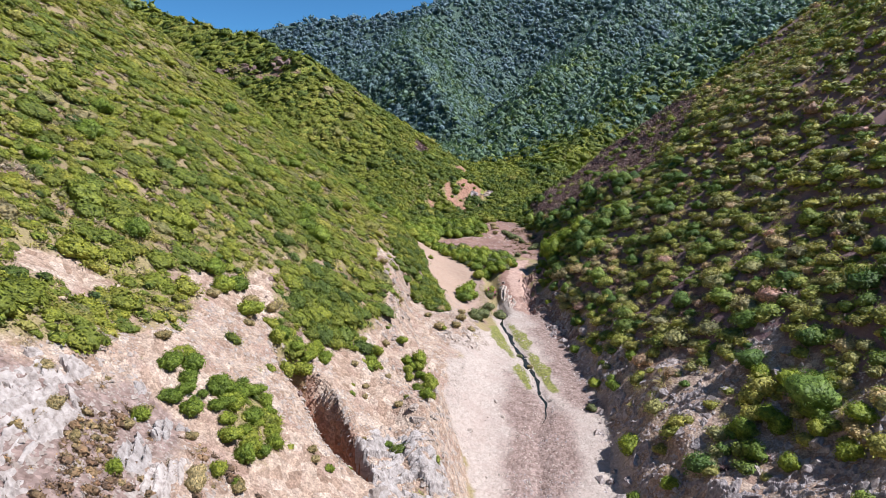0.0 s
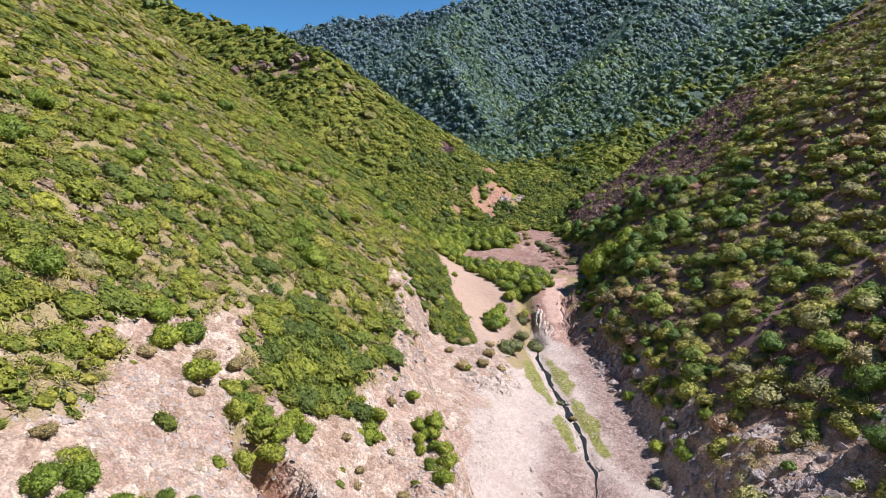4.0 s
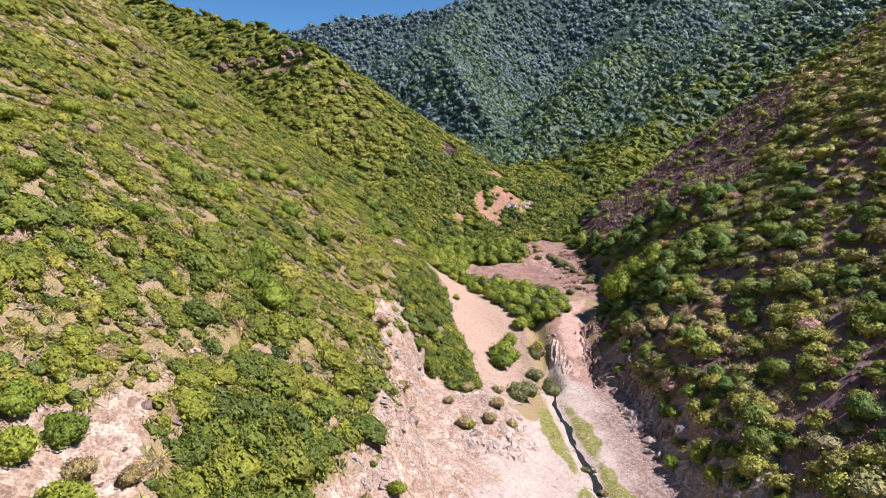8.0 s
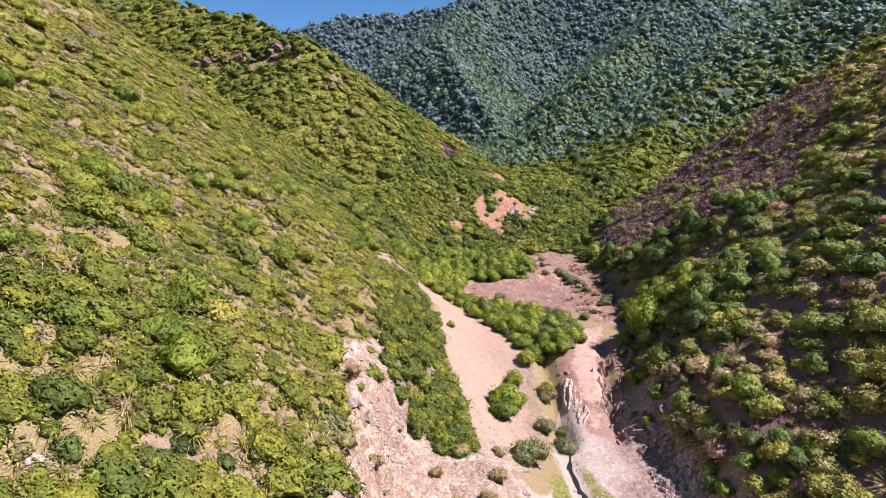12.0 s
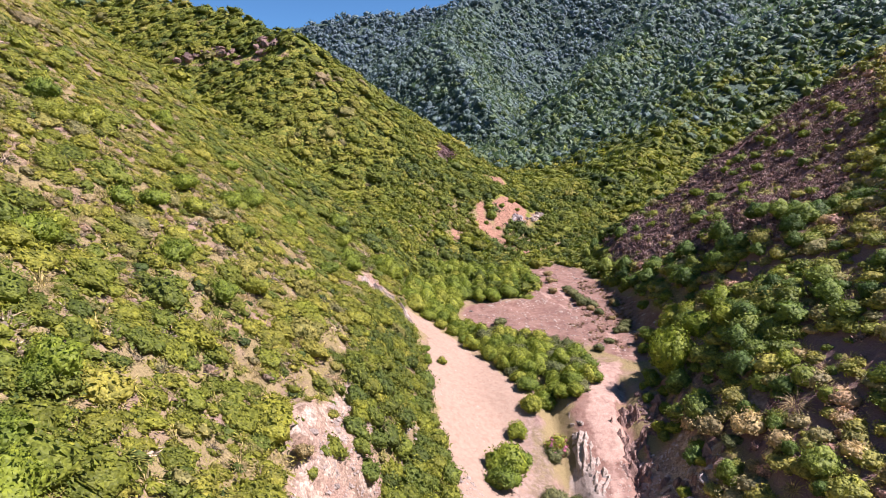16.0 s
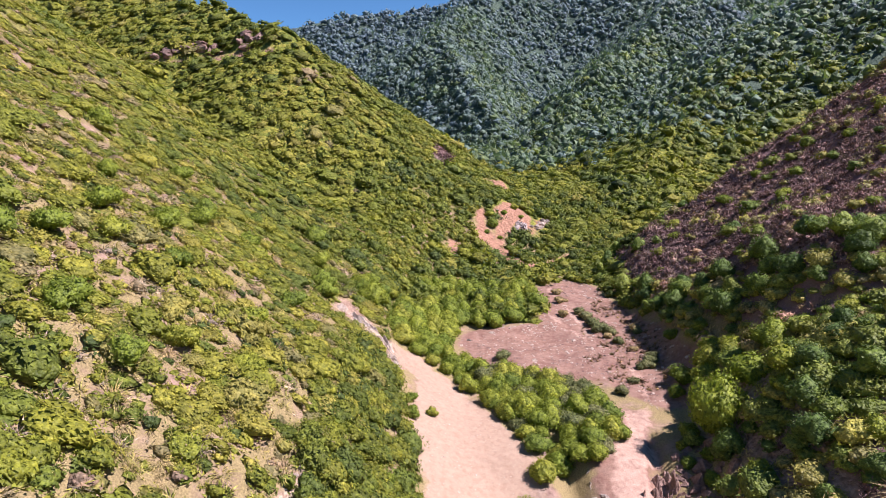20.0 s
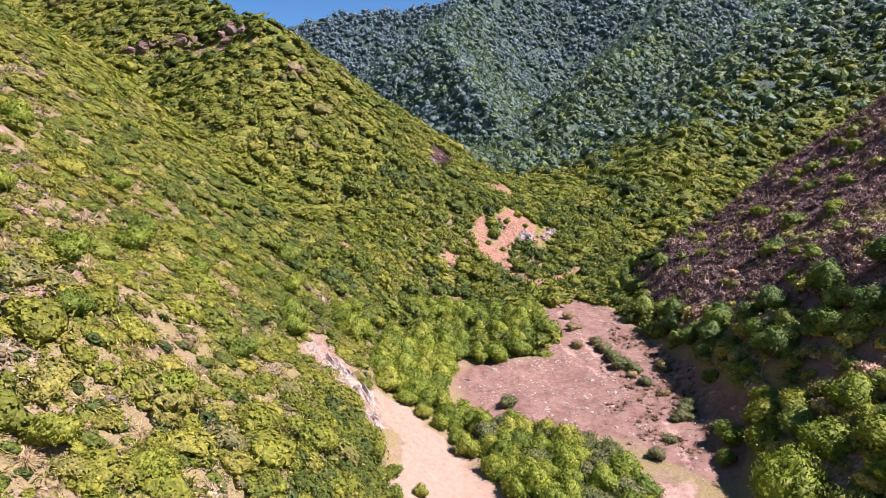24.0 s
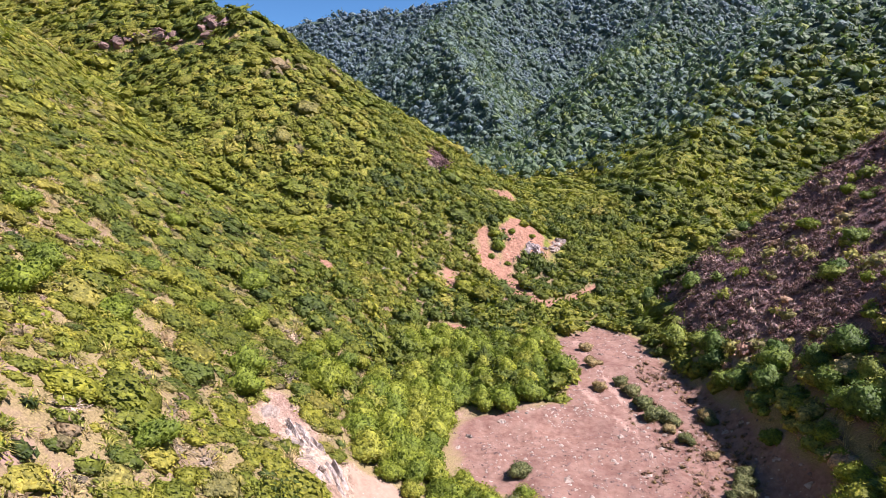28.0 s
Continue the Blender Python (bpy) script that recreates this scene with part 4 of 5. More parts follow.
def put(kinds, x, y, radius, rng, tall=1.0, sink=0.12):
    """A copy of one of the kinds, at its place on the ground."""
    root = kinds[rng.integers(len(kinds))]
    z = float(height(x, y)) - sink
    m = Matrix.LocRotScale((x, y, z), Euler((rng.normal() * 0.05, rng.normal() * 0.05, rng.uniform(0, 6.28))), (radius, radius, radius * tall))
    if root not in GROUND_AT:
        GROUND_AT[root] = 1
        root.matrix_basis = m
        return root
    # the copy takes its own size
    twin = copy_thing(root, Matrix())
    twin.matrix_basis = m
    return twin


def fill(kinds, poly, cell, lo, hi, seed, tall=1.0):
    rng = np.random.default_rng(seed)
    xs, ys = [p[0] for p in poly], [p[1] for p in poly]
    X, Y = np.meshgrid(np.arange(min(xs), max(xs), cell), np.arange(min(ys), max(ys), cell))
    X, Y = (X + rng.uniform(-0.35, 0.35, X.shape) * cell).ravel(), (Y + rng.uniform(-0.35, 0.35, Y.shape) * cell).ravel()
    for x, y in zip(X[(k := inside(X, Y, poly) > 0.1)], Y[k]):
        put(kinds, float(x), float(y), rng.uniform(lo, hi), rng, tall * rng.uniform(0.85, 1.15))


LUSH_SHRUB = [proto("bush", "lush bright green leafy bush by the clearing", "bush", "lush bushes", 300 + k, LUSH, 10, 320, 0.15) for k in range(3)]
DARK_TREE = [proto("tree", "dense dark green broadleaf tree at the slope foot", "tree", "slope foot trees", 310 + k, DARK, 10, 320, 0.15, 1.1) for k in range(3)]
OLIVE_SHRUB = [proto("olive_shrub", "grey-green olive-leaved shrub on bare ground", "shrub", "grey-green shrubs", 320 + k, OLIVE, 8, 260, 0.15, 0.8) for k in range(2)]
GREEN_SHRUB = [proto("shrub", "rounded green shrub growing on rocky slope", "shrub", "green slope shrubs", 330 + k, LUSH, 8, 280, 0.15, 0.8) for k in range(3)]
DRY_SHRUB = [proto("dry_shrub", "dry straw-brown bush on pale scree", "shrub", "dry shrubs", 340 + k, DRYBUSH, 6, 220, 0.14, 0.8) for k in range(2)]
SLIM_TREE = [proto("tree", "tall slim dark green tree at the hill's end", "tree", "slim trees", 350 + k, DARK, 9, 300, 0.16, 2.2, 0.4) for k in range(2)]
OLEANDER = [proto("oleander", "green oleander bush with pink flowers by the stream", "bush", "", 360, LUSH, 8, 260, 0.15, 1.0, 0.6, PINK)]
ROUND_TREE = [proto("tree", "single rounded light green tree beside the track", "tree", "", 370, LUSH, 14, 700, 0.12, 1.15)]
BIG_TREE = [proto("tree", "broad domed dark green tree among grey rocks", "tree", "", 380, DARK, 18, 900, 0.075, 1.0)]

fill(LUSH_SHRUB, [(-1, 142), (6, 141), (10.2, 138), (10, 129.5), (5, 126.8), (1, 124.5), (-4, 126), (-4.5, 138)], 1.75, 1.0, 1.7, 1)
fill(LUSH_SHRUB + OLIVE_SHRUB[:1], [(2, 113), (3.9, 105.2), (6.3, 101.2), (8.2, 99.4), (10.3, 99), (13.3, 102.7), (13.8, 105.2), (11.3, 111.5), (7, 113.2)], 1.25, 0.85, 1.45, 2)
fill(LUSH_SHRUB, [(-5.5, 114), (0.2, 115), (1.0, 123.5), (-2, 126.5), (-8, 127), (-9.5, 118)], 1.8, 1.1, 1.8, 21)
fill(LUSH_SHRUB + GREEN_SHRUB, [(-4.5, 114), (0.9, 110.6), (3.9, 105.6), (5.4, 104), (6.4, 106), (2.6, 113.4), (1.6, 116), (-3, 116)], 1.35, 0.7, 1.3, 22)
fill(DARK_TREE, [(20.5, 145), (23.5, 132), (26, 122), (31, 117), (36, 110), (33, 104), (27.5, 111), (23.4, 116), (21.6, 128)], 2.2, 1.1, 1.9, 3, 1.0)
fill(DARK_TREE + GREEN_SHRUB[:1], [(18, 88), (19.5, 97), (24, 99), (27, 90), (24, 80), (20, 72), (18.5, 78)], 3.3, 0.7, 1.15, 4, 0.9)
fill(GREEN_SHRUB, [(24, 38), (23, 46), (26.5, 48), (31, 46), (31, 38)], 2.6, 0.9, 1.5, 5)
fill(GREEN_SHRUB + DARK_TREE[:1], [(16.8, 86), (17, 105), (20.5, 105), (19.5, 86)], 1.7, 0.6, 1.05, 6)
for k in (1, 2, 3, 5, 6):
    fill(GREEN_SHRUB, THICKETS[k], 0.95, 0.6, 1.0, 30 + k)
for k in (4, 7):
    gx, gy, rng = lattice(-14, 3, 48, 114, 0.85, 40 + k)
    w = inside(gx, gy, THICKETS[k]) > 0
    gx, gy, m = gx[w], gy[w], int(w.sum())
    scatter("thicket", NEAR, laid(gx, gy, 0.12), rng.uniform(0.6, 1.25, m), rng.uniform(0.75, 1.1, m), rng.uniform(0, 6.28, m), rng.uniform(0.05, 0.5, m), MAQUIS, "dense green thicket beside the bare rock", "shrubs")
rng = np.random.default_rng(8)
put(ROUND_TREE, 19.5, 101.6, 2.3, rng, 1.45)
put(LUSH_SHRUB, 21.2, 105.5, 1.4, rng)
put(DARK_TREE, 19.4, 98.6, 1.3, rng)
put(BIG_TREE, 28.6, 43.6, 2.4, rng)
for x, y, r in ((20.2, 146.5, 1.0), (21.6, 148.5, 1.2), (23, 150.5, 1.1), (24.6, 152.5, 1.2), (26.5, 154.5, 1.0)):
    put(SLIM_TREE, x, y, r, rng)
for x, y, r in ((6.0, 83.6, 1.9), (9.4, 86.6, 1.3), (9.9, 91, 0.9), (8.6, 94.6, 1.2), (5.8, 83.4, 0.85), (16.3, 60, 0.75), (10.5, 73.2, 0.5), (14.7, 131.2, 0.9), (15.2, 129.2, 1.0), (15.6, 127.3, 1.1), (16, 125.4, 1.2), (16.9, 124.5, 1.0), (17.3, 122, 0.8), (5.1, 117.3, 1.0),
                (19.1, 116.7, 0.9), (18.6, 115.6, 0.9), (17.9, 115.4, 0.6), (19.8, 124.1, 0.7), (19.5, 117.5, 0.8), (16.5, 112, 0.7), (15, 110, 0.8)):
    put(OLIVE_SHRUB, x, y, r, rng, 0.9)
for x, y, r in ((13.0, 138.7, 0.9), (12.8, 134.6, 0.8), (12.9, 136, 0.7), (11.1, 133.3, 0.8), (12.7, 130, 0.9), (14.9, 130, 0.7), (16.5, 123.4, 0.7), (19.7, 125, 0.9), (18.4, 120, 0.6), (3.3, 77.9, 0.9), (0.4, 74, 0.9), (2.6, 75.3, 0.8), (4.6, 76, 0.7), (-1, 77, 0.7), (11.4, 70.2, 0.5), (13.6, 135, 0.5), (-4.6, 72.6, 0.8), (-3.6, 70.4, 0.7), (-2.6, 82, 0.8), (0.5, 80.5, 0.9), (3.6, 82, 0.8), (-6.8, 78, 0.7),
                (-13.6, 49.2, 0.8), (-12.2, 48.2, 0.7), (-16.8, 44.9, 0.7), (-16.9, 47.1, 0.8), (-15.1, 48.1, 0.9), (-14.6, 46, 0.5), (-17, 36.8, 0.7)):
    put(DRY_SHRUB, x, y, r, rng, 0.95)
for x, y, r in ((4.5, 90.4, 2.0), (4.0, 88.8, 1.5), (5.6, 92.6, 1.3), (5.1, 114.6, 0.9), (2.5, 113.6, 1.4), (0.4, 113.4, 1.5), (-1.8, 115.5, 1.5), (-3.4, 118, 1.7), (-1, 120.5, 1.3), (-2.8, 104, 0.75), (-2.4, 101.8, 0.8), (-1.0, 103.4, 0.6), (0.8, 74, 0.7), (-3.0, 92.2, 0.9),
                (16.5, 46, 0.8), (17.6, 51.2, 1.5), (24.4, 45.2, 1.3), (24.2, 42.6, 1.2), (18.6, 44.3, 1.0), (27.9, 49.3, 1.1)):
    put(GREEN_SHRUB, x, y, r, rng)
put(LUSH_SHRUB, 5.6, 95.6, 1.1, rng)
for x, y, r in ((5.2, 168.6, 1.3), (4.6, 170.6, 1.1), (4.2, 166.4, 0.7), (7.4, 172.6, 0.8), (9.6, 176.6, 1.0), (6.6, 166.2, 0.6), (10.6, 174.2, 0.7)):
    put(GREEN_SHRUB, x, y, r, rng)
put(LUSH_SHRUB, 7.0, 98.4, 1.2, rng)
put(OLIVE_SHRUB, 8.0, 89.2, 1.2, rng)
put(OLEANDER, 8.7, 95.0, 1.25, rng)
fill(GREEN_SHRUB + DARK_TREE[:1], [(21.4, 114), (21.2, 124), (23.6, 124), (24.6, 114)], 1.9, 0.6, 1.1, 61, 0.9)
fill(GREEN_SHRUB + DARK_TREE[:1], [(22.5, 98), (24.5, 107), (30, 110), (33, 103), (29, 97)], 3.0, 0.7, 1.2, 62, 0.8)
fill(GREEN_SHRUB + OLIVE_SHRUB + DARK_TREE[:1], [(17, 58), (17.6, 80), (17.2, 92), (20, 92), (22.5, 75), (22.5, 60)], 2.2, 0.5, 1.05, 63, 0.95)
for x, y, r in ((20.4, 111.4, 1.5), (22.2, 110.6, 1.7), (21.4, 108.4, 1.6), (23.4, 108.6, 1.5), (23, 112.2, 1.3), (19.3, 109.2, 0.9), (22.6, 103.5, 1.9), (24.8, 105.6, 1.8), (23.8, 100.8, 1.7)):
    put(LUSH_SHRUB, x, y, r, rng, 0.9)
# green survivors on the burnt slope
for k in range(60):
    x, y = rng.uniform(22, 56), rng.uniform(110, 156)
    if inside(np.array(x), np.array(y), BURNT) > 1:
        put(GREEN_SHRUB + DARK_TREE[:2], x, y, rng.uniform(0.7, 1.5), rng, 0.85)
for k in range(16):
    put(DRY_SHRUB + GREEN_SHRUB[:1], rng.uniform(-19, -9), rng.uniform(24.5, 31), rng.uniform(0.4, 0.8), rng, 0.9)
# single shrubs on the open rocks
for k in range(34):
    x, y = rng.uniform(-15, -2), rng.uniform(33, 62)
    if inside(np.array(x), np.array(y), ROCKY) > 0.6 and min(abs(along(np.array(x), np.array(y), CLEFT)), 9) > 0.9:
        put(GREEN_SHRUB + DRY_SHRUB, x, y, rng.uniform(0.28, 0.6), rng, 0.95)
# larger shrubs that rise above the scrub
for k in range(56):
    x, y = rng.uniform(-34, -9), rng.uniform(44, 128)
    put(GREEN_SHRUB, x, y, rng.uniform(1.1, 1.7), rng, 0.95)
for k in range(46):
    x, y = rng.uniform(22, 42), rng.uniform(46, 112)
    put(DARK_TREE, x, y, rng.uniform(1.0, 1.6), rng, 0.9)


# ---------------- rocks ----------------
def chip_shape(seed):
    """A small angular stone with eight faces."""
    rng = np.random.default_rng(seed)
    v = np.array([(1, 0, 0), (0, 1, 0), (-1, 0, 0), (0, -1, 0), (0, 0, 1), (0, 0, -1)], float) * rng.uniform(0.6, 1.2, (6, 3)) + rng.uniform(-0.2, 0.2, (6, 3))
    f = np.array([(0, 1, 4), (1, 2, 4), (2, 3, 4), (3, 0, 4), (1, 0, 5), (2, 1, 5), (3, 2, 5), (0, 3, 5)])
    return v * (1, 0.8, 0.6), f


def stones(name, count, poly, lo, hi, material, label, seed, shapes=None, sink=0.2, turn=None):
    rng = np.random.default_rng(seed)
    xs, ys = [p[0] for p in poly], [p[1] for p in poly]
    x, y = rng.uniform(min(xs), max(xs), count * 3), rng.uniform(min(ys), max(ys), count * 3)
    k = np.nonzero((inside(x, y, poly) > 0) & (fbm(x, y, 4, 2, seed) > -0.3) & (y > 22))[0][:count]
    x, y, n = x[k], y[k], len(k)
    size = np.clip(rng.lognormal(math.log(lo * 1.4), 0.5, n), lo, hi)
    at = laid(x, y)
    at[:, 2] -= size * sink
    way = rng.uniform(0, 6.28, n) if turn is None else rng.normal(turn, 0.25, n)
    scatter(name, shapes or [chip_shape(400 + s) for s in range(8)], at, size, rng.uniform(0.6, 1, n), way, rng.random(n), material, label, "stones", smooth=False)


stones("gravel_stones", 10000, GRAVEL, 0.06, 0.34, LIMESTONE, "pale loose stones on the dry stream bed", 1)
stones("rubble_stones", 2600, RUBBLE, 0.06, 0.32, GREYROCK, "grey-brown rubble along the stream bed", 6)
stones("scree_stones", 17000, ROCKY, 0.08, 0.42, LIMESTONE, "pinkish-white broken stones on the rocky slope", 2)
stones("slope_stones", 9000, ROCKY_RIGHT, 0.1, 0.55, GREYROCK, "grey broken stones among the shrubs", 3)
stones("clearing_stones", 1300, CLEARING, 0.11, 0.45, LIMESTONE, "pale stones strewn over the clearing", 9)
stones("clearing_stones", 260, [(6, 122), (8, 126.5), (11.5, 128), (13.4, 124), (11, 120.5)], 0.1, 0.4, LIMESTONE, "patch of pale stones on the clearing", 11)
stones("clearing_rubble", 4500, CLEARING, 0.07, 0.3, REDROCK, "reddish rubble strewn over the clearing", 4)
stones("stream_stones", 900, [(9.0, 88), (9.6, 78), (10.2, 70), (11.2, 60), (12.8, 60), (11.4, 71), (10.6, 79), (10, 88)], 0.06, 0.25, GREYROCK, "grey and white stones along the trickle", 10)
stones("fan_stones", 900, FAN, 0.04, 0.16, LIMESTONE, "few pale stones on the earth fan", 5)
CRAG = [(BALL[1][0] * np.random.default_rng(440 + k).uniform(0.5, 1.35, (12, 1)) * (0.95, 0.65, 1.2), BALL[1][1]) for k in range(8)]


def outcrop(label, group, poly, strike, lift, bed, material, seed, cell=0.09, teeth=0.0):
    """Bare rock breaking out of the slope: tilted beds that step up one after another, cut by cross joints."""
    xs, ys = [p[0] for p in poly], [p[1] for p in poly]
    X, Y = np.meshgrid(np.arange(min(xs) - 0.6, max(xs) + 0.6, cell), np.arange(min(ys) - 0.6, max(ys) + 0.6, cell))
    d = inside(X, Y, poly) + 0.55 * fbm(X, Y, 1.8, 3, seed)
    a = X * math.cos(strike) + Y * math.sin(strike)
    b = -X * math.sin(strike) + Y * math.cos(strike) + 0.3 * fbm(a * 0.5, Y, 2.6, 2, seed + 1)
    u = b / bed
    n = np.floor(u)
    saw = u - n
    rise = np.minimum(saw / 0.72, 1) - 1.15 * np.clip((saw - 0.72) / 0.28, 0, 1)
    proud = 0.7 + 0.3 * hash2(n, np.floor(a / 3.1 + 0.37 * n), seed)
    joint = np.abs((a / (2.2 * bed + 0.5) + hash2(n, 0 * n, seed + 2) + 0.25 * fbm(X, Y, 1.0, 2, seed + 3)) % 1.0 - 0.5)
    h = lift * (0.25 + 0.75 * rise * proud) - 0.3 * lift * (joint < 0.08)
    h = h + lift * (0.4 * fbm(a * 0.22, b, 0.45, 3, seed + 4) + 0.1 * fbm(X, Y, 0.35, 2, seed + 5))
    h = h + teeth * (0.5 - 1.6 * np.abs(fbm(X, Y, 0.9, 3, seed + 6))) 
    gap = fbm(X, Y, 1.7, 4, seed + 7) > 0.42
    Z = height(X, Y) - 0.12 + np.clip(d / 0.5, 0, 1) * np.where(gap, -0.1, np.maximum(h, -0.05))
    i = np.arange(X.size).reshape(X.shape)
    f = np.stack([i[:-1, :-1], i[:-1, 1:], i[1:, 1:], i[1:, :-1]], -1)
    f = f[(d > -0.1)[:-1, :-1]]
    used, f = np.unique(f, return_inverse=True)
    V = np.stack([X, Y, Z], -1).reshape(-1, 3)[used]
    # the thing's base lies in the middle of its outline
    base = np.array([np.mean(xs), np.mean(ys), 0.0])
    base[2] = float(height(base[0], base[1]))
    ob = tagged(new("rock_outcrop", mesh_from("rock_outcrop", V - base, f.reshape(-1, 4), material)), label, "rock", group)
    ob.matrix_basis = Matrix.Translation(base)
    return ob


RIBS_LEFT = [(-17.3, 20), (-20.5, 25.0), (-20.4, 27.8), (-18.9, 30.4), (-17.8, 30.4), (-16.9, 26.8), (-15.7, 23.2), (-15.2, 20)]
RIBS_MID = [(-16.7, 32.3), (-15.9, 32.2), (-15.2, 30.2), (-14.9, 30.3), (-14.0, 33.0), (-13.2, 31.5), (-13.7, 29.5), (-13.5, 27.7), (-13.7, 25.6), (-14.9, 25.9), (-15.3, 27.7), (-16.1, 29.2)]
LEDGE_LOW = [(-5.4, 42.0), (-3.9, 46.8), (-1.8, 45.9), (0.1, 44.2), (1.0, 43.6), (1.4, 41), (0.8, 34), (-4.4, 34), (-4.5, 39.3)]
outcrop("white tilted limestone beds with rust-brown scrub between", "limestone outcrops", RIBS_LEFT, 1.45, 0.5, 0.42, WHITEROCK, 701)
outcrop("narrow white limestone ribs running down the slope", "limestone outcrops", RIBS_MID, 1.86, 0.55, 0.45, WHITEROCK, 702)
outcrop("broad white weathered limestone slab above the gravel", "limestone outcrops", LEDGE_LOW, 0.85, 0.5, 0.7, WHITEROCK, 703)
outcrop("small white limestone outcrop beside green shrubs", "limestone outcrops", [(-14.6, 27.2), (-12.8, 28.6), (-11.6, 26), (-12.4, 24.4), (-13.6, 25)], 1.8, 0.4, 0.45, WHITEROCK, 704)
outcrop("white rock rib edging the pale earth fan", "crest outcrops", [(-9.8, 112.8), (-8.5, 113.3), (-5.2, 111.6), (-3.4, 107.2), (-3.1, 104.4), (-4.2, 102.7), (-4.9, 107.3), (-6.9, 110.2)], 2.3, 0.55, 0.5, WHITEROCK, 705, 0.14)
outcrop("pink rock nose above the stream bed", "crest outcrops", [(0.2, 72.4), (3, 74), (6.3, 77.6), (7.2, 74.9), (4.6, 71.2), (1.4, 70.4)], 0.5, 0.45, 0.6, LIMESTONE, 706, 0.13)
outcrop("white rock ledge falling away under the dirt track", "bank outcrops", [(9.9, 99.4), (11.0, 99.4), (11.8, 95.2), (12.6, 93), (12.0, 89.5), (10.9, 91), (10.0, 96)], 1.3, 0.35, 0.5, LIMESTONE, 707, teeth=0.15)
outcrop("red-brown eroded bank with deep rain gullies", "bank outcrops", [(13.6, 99.6), (15.8, 100), (16.6, 92), (15.8, 86.6), (14.2, 86.6), (13.7, 92)], 0.5, 0.7, 0.6, REDROCK, 708, teeth=0.7)
for k, line in enumerate(GREY_OUTCROPS):
    outcrop("jagged grey rock breaking through the shady slope", "grey outcrops", line, 2.5, 0.32, 0.45, GREYROCK, 710 + k, teeth=0.4)
stones("bank_crags", 260, [(15.6, 78), (16, 90), (16.4, 101), (19.4, 102), (19.6, 90), (19.4, 76)], 0.25, 0.8, REDROCK, "brown broken rock of the eroded bank", 13, CRAG, 0.35)
stones("slope_crags", 280, ROCKY_RIGHT, 0.25, 0.7, GREYROCK, "jagged grey limestone teeth at the slope's foot", 12, CRAG, 0.35)
gx, gy, rng = lattice(-18, -8, 19, 31, 0.42, 15)
k = (inside(gx, gy, RUSTY) > 0) | (rng.random(len(gx)) < 0.2)
gx, gy, m = gx[k], gy[k], int(k.sum())
scatter("rusty_brush", LOW + BRUSH, laid(gx, gy, 0.1), rng.uniform(0.28, 0.55, m), rng.uniform(0.6, 1, m), rng.uniform(0, 6.28, m), rng.random(m), RUST, "rust-brown dry brush between limestone ribs", "brush")

ROCKS = {}


def rock(material, label, group, x, y, radius, rng, squash=0.7, sink=0.3, lean=0.3, lift=0.0):
    key = (material.name, rng.integers(5))
    if key not in ROCKS:
        ROCKS[key] = mesh_from("rock", *rock_shape(500 + key[1], 3, 0.8, 0.35), material)
    ob = tagged(new("rock", ROCKS[key]), label, "rock", group)
    z = float(height(x, y)) - sink * radius + lift
    ob.matrix_basis = Matrix.LocRotScale((x, y, z), Euler((rng.normal() * lean, rng.normal() * lean, rng.uniform(0, 6.28))), (radius, radius * rng.uniform(0.6, 1), radius * squash * rng.uniform(0.7, 1.2)))
    return ob


def rocks_in(poly, count, lo, hi, material, label, group, seed, **k):
    rng = np.random.default_rng(seed)
    xs, ys = [p[0] for p in poly], [p[1] for p in poly]
    done = 0
    while done < count:
        x, y = rng.uniform(min(xs), max(xs)), rng.uniform(min(ys), max(ys))
        if inside(np.array(x), np.array(y), poly) > 0:
            rock(material, label, group, x, y, lo + (hi - lo) * rng.random() ** 2, rng, **k)
            done += 1


def rocks_on(line, count, lo, hi, wide, material, label, group, seed, **k):
    rng = np.random.default_rng(seed)
    for j in range(count):
        s = (len(line) - 1) * (j + rng.random()) / count
        i = min(int(s), len(line) - 2)
        (x0, y0), (x1, y1), f = line[i], line[i + 1], s - i
        rock(material, label, group, x0 + f * (x1 - x0) + rng.normal() * wide, y0 + f * (y1 - y0) + rng.normal() * wide, rng.uniform(lo, hi), rng, **k)


rocks_in([(4, 46), (13, 46), (15, 60), (15.5, 78), (9, 78), (5, 66), (3, 56)], 34, 0.15, 0.5, LIMESTONE, "pale boulder lying on the stream gravel", "stream boulders", 1)
rocks_in([(14.5, 44), (30, 38), (31, 50), (25, 56), (21, 66), (19.5, 80), (17.8, 92), (15.6, 90), (17, 62)], 64, 0.4, 1.0, GREYROCK, "grey jagged rock outcrop at the foot of the slope", "slope crags", 2, squash=0.95, lean=0.5, sink=0.2)
rocks_in([(18, 32), (30, 30), (31, 44), (24, 46), (17, 44)], 16, 0.5, 1.2, GREYROCK, "grey jagged rock outcrop at the foot of the slope", "slope crags", 18, squash=0.95, lean=0.5, sink=0.2)
rocks_in([(-5, 36), (-4.5, 46), (-1.5, 48), (1.5, 42), (1, 34)], 8, 0.5, 1.5, LIMESTONE, "white weathered limestone ledge above the gravel", "limestone slabs", 4, squash=0.6, lean=0.5)
rocks_in([(-7.4, 81), (-6, 83), (-4, 81), (-3, 70), (-3.4, 61), (-5.2, 63), (-6.8, 73)], 18, 0.3, 0.9, LIMESTONE, "pale rock in the eroded gully", "gully rocks", 5, lean=0.5)
rocks_in([(1, 72), (5.5, 74), (6, 81), (3, 84), (-0.5, 81)], 18, 0.3, 1.0, LIMESTONE, "pinkish rock outcrop beside the stream", "toe rocks", 6, lean=0.5)
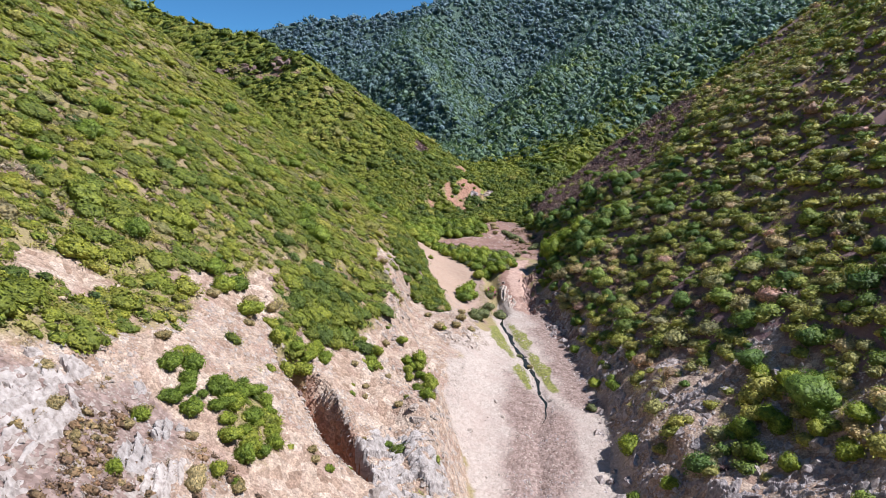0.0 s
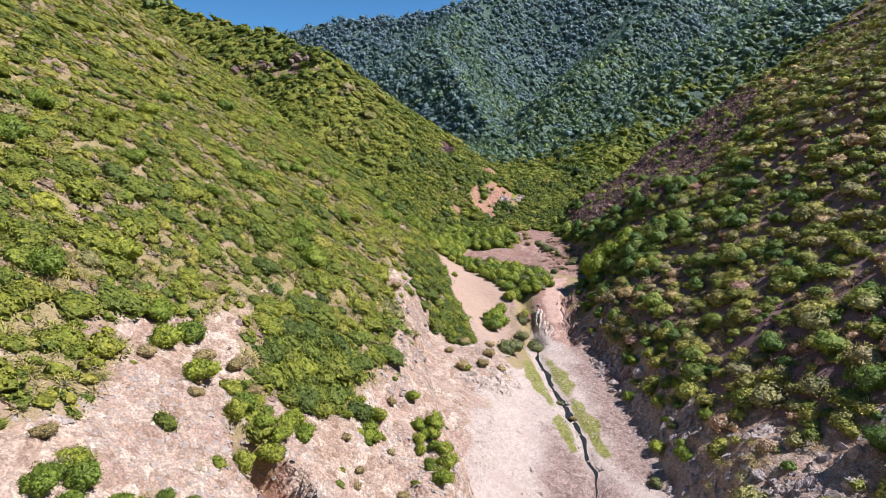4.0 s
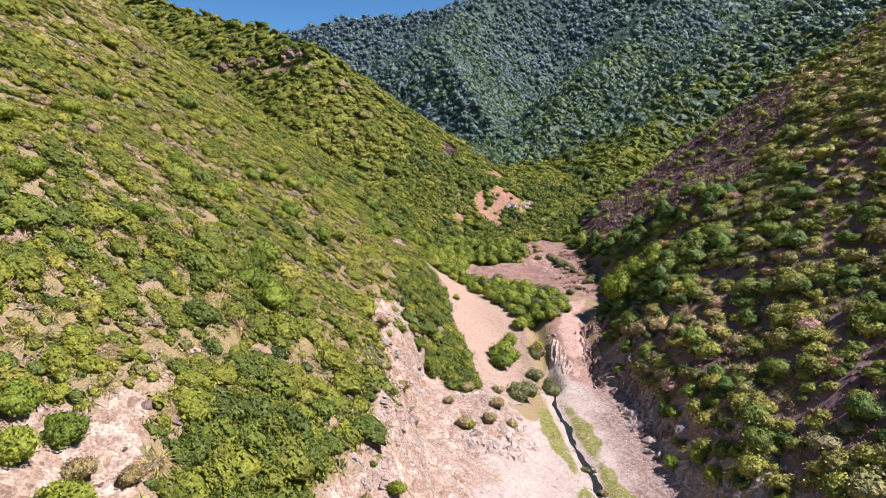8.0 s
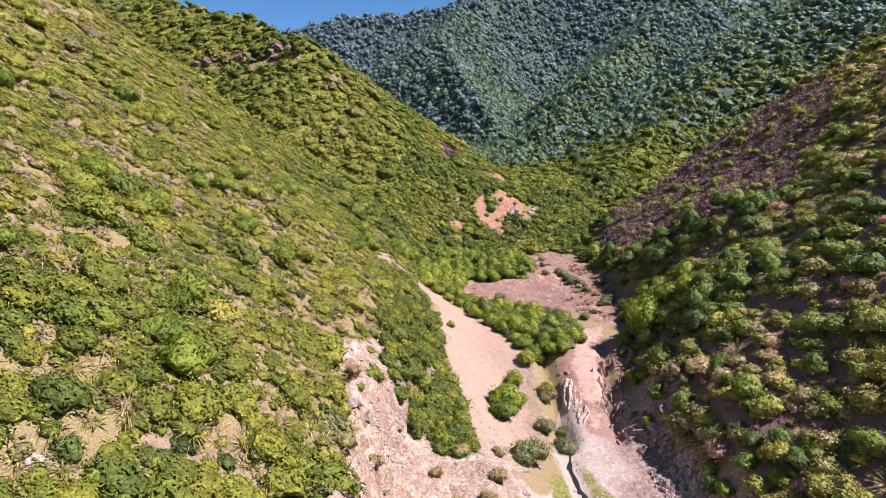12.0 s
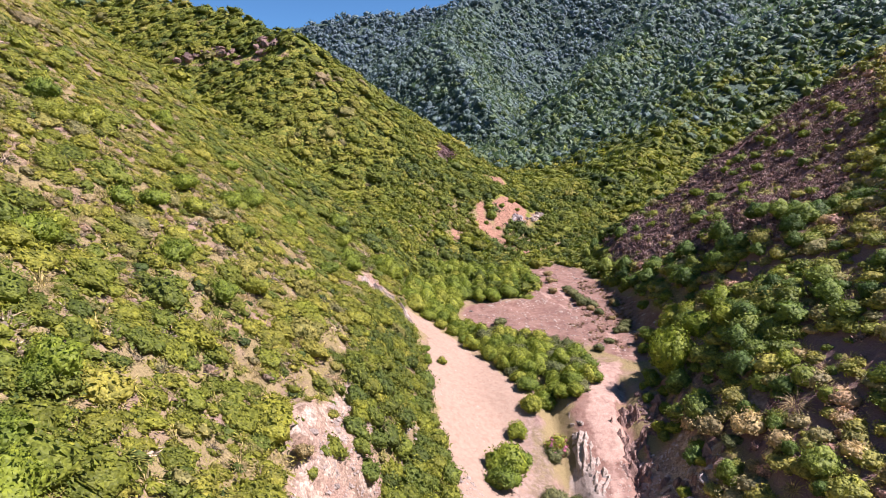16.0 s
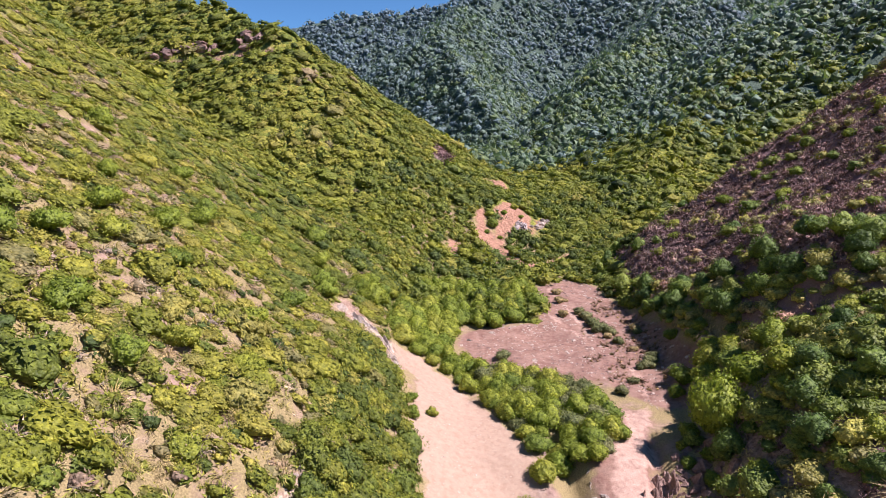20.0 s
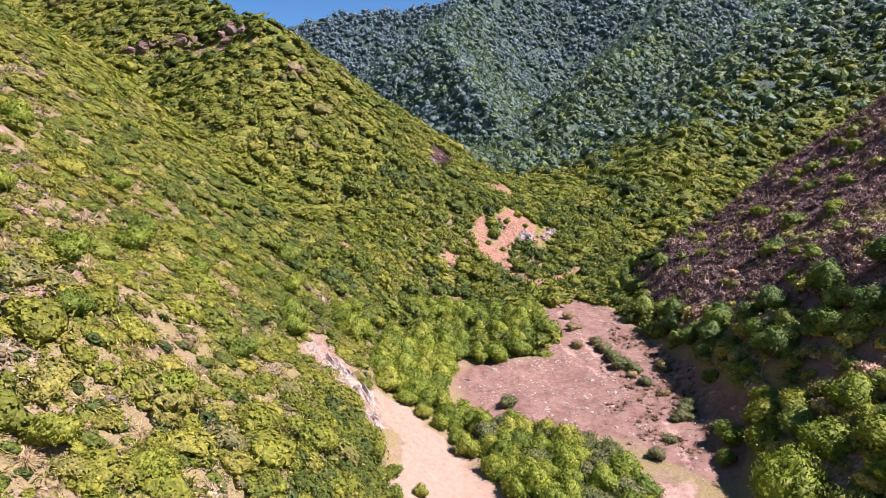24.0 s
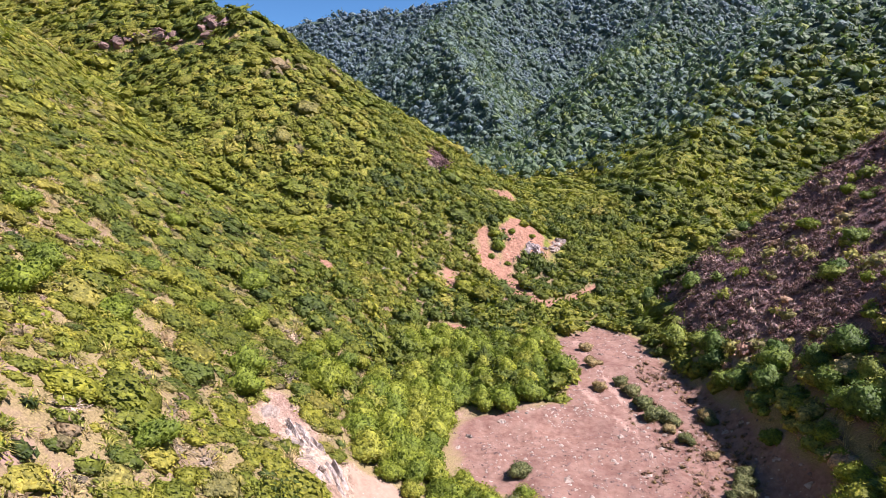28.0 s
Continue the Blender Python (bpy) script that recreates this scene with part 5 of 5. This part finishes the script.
rocks_in([(-16, 48), (-15, 54), (-13, 54), (-12, 50), (-9, 46), (-6, 48), (-12, 44)], 12, 0.25, 0.8, REDROCK, "reddish stone lying on the bare slope", "bare slope stones", 7)
rocks_on(CLEFT, 14, 0.35, 0.9, 0.75, REDROCK, "rust-brown rock along the dark cleft", "cleft rocks", 8, sink=0.2)
rocks_on([(10.2, 98.8), (10.8, 96), (11.2, 93.5), (10.8, 90)], 9, 0.25, 0.6, 0.4, LIMESTONE, "white rock ledge under the track", "ledge rocks", 9, squash=0.8, sink=0.45, lean=0.5)
rocks_on([(15.4, 101), (15.2, 97), (15.2, 93), (15.2, 88)], 10, 0.35, 0.8, 0.5, REDROCK, "brown rock of the eroded bank", "bank rocks", 10, squash=1.1)
rocks_in([(2.3, 170), (5.6, 172), (11, 179), (12, 175), (7.6, 167), (5, 162), (1.8, 165.4)], 16, 0.2, 0.55, REDROCK, "red stone lying on the bare red cut", "red cut stones", 31)
rocks_on([(9.6, 170.6), (10.8, 171.6), (12.4, 172.2)], 14, 0.6, 1.3, 0.6, GREYROCK, "grey boulder in a heap on red earth", "boulder heap", 11, sink=0.15)
rocks_on([(13.2, 173.5), (14.6, 175.5), (16, 178.6)], 20, 0.5, 1.0, 0.5, LIMESTONE, "pale boulder in a heap on red earth", "pale boulder heap", 12, sink=0.15)
rocks_on([(-74, 203.5), (-64, 205.5), (-56, 206), (-47, 203.5)], 24, 0.9, 2.0, 0.5, REDROCK, "dark reddish rock of the old road cutting", "road cut rocks", 13, squash=0.8, sink=0.15)
rocks_on([(-10, 113.6), (-7.7, 110.6), (-5.8, 109), (-4.2, 106.6)], 16, 0.3, 0.9, 0.45, LIMESTONE, "white rock along the crest above the fan", "crest rocks", 14, lean=0.5)
rocks_on([(-10, 149.6), (-9.4, 150)], 3, 0.7, 1.3, 0.4, LIMESTONE, "pale block set in the scrub", "scrub blocks", 15, sink=0.0)
rocks_on([(9.6, 86), (10.1, 78), (10.9, 72.5), (11.7, 66), (11.8, 62)], 40, 0.15, 0.42, 0.45, LIMESTONE, "small pale stone in the stream", "stream stones", 17)
rocks_on([(1, 121), (5, 125.6), (9, 127)], 10, 0.15, 0.4, 0.3, LIMESTONE, "pale stone at the edge of the clearing", "clearing edge stones", 16)


gx, gy, rng = lattice(11, 22, 108, 138, 0.5, 16)
k = (inside(gx, gy, [(13.5, 111), (12.5, 122), (15, 128), (17.5, 137), (20, 135), (21.5, 120), (19.5, 110)]) > 0) & (fbm(gx, gy, 3, 2, 17) > -0.1)
gx, gy, m = gx[k], gy[k], int(k.sum())
scatter("clearing_weeds", WISPS + BRUSH, laid(gx, gy, 0.03), rng.uniform(0.18, 0.5, m), rng.uniform(0.7, 1, m), rng.uniform(0, 6.28, m), rng.random(m), RUST, "low brown dried weeds on the bare clearing", "weeds")


gx, gy, rng = lattice(20, 36, 54, 80, 0.62, 18)
k = (inside(gx, gy, BROWN) + fbm(gx, gy, 3, 2, 19) > -0.6) & (rng.random(len(gx)) < 0.75)
gx, gy, m = gx[k], gy[k], int(k.sum())
scatter("brown_brush", BRUSH, laid(gx, gy, 0.05), rng.uniform(0.2, 0.55, m), rng.uniform(0.6, 1, m), rng.uniform(0, 6.28, m), rng.random(m), DEAD, "low purple-brown dead brush on a bare strip", "brush")


# ---------------- stream ----------------
def stream():
    pts = [p for p in STREAM if p[1] > 50]
    xs = np.interp(np.arange(58, 90, 0.5), [p[1] for p in pts][::-1], [p[0] for p in pts][::-1])
    ys = np.arange(58, 90, 0.5)
    xs = xs + 0.45 * fbm(ys, 0 * ys, 4, 3, 91)
    wide = (0.34 + 0.26 * fbm(ys, 0 * ys + 5, 2, 3, 92)) * np.minimum(1, (ys - 57.5) / 7)
    z = np.interp(ys, ST_Y, BED_Z) - 0.06 + 0.4
    z = np.minimum(height(xs, ys) + 0.07, z)
    v = np.concatenate([np.stack([xs - wide, ys, z], 1), np.stack([xs + wide, ys, z], 1)])
    n = len(ys)
    i = np.arange(n - 1)
    return tagged(new("water", mesh_from("water", v, np.stack([i, i + n, i + n + 1, i + 1], 1), WATER, True)), "shallow dark stream trickling between mossy banks", "water", kind="structure")


stream()
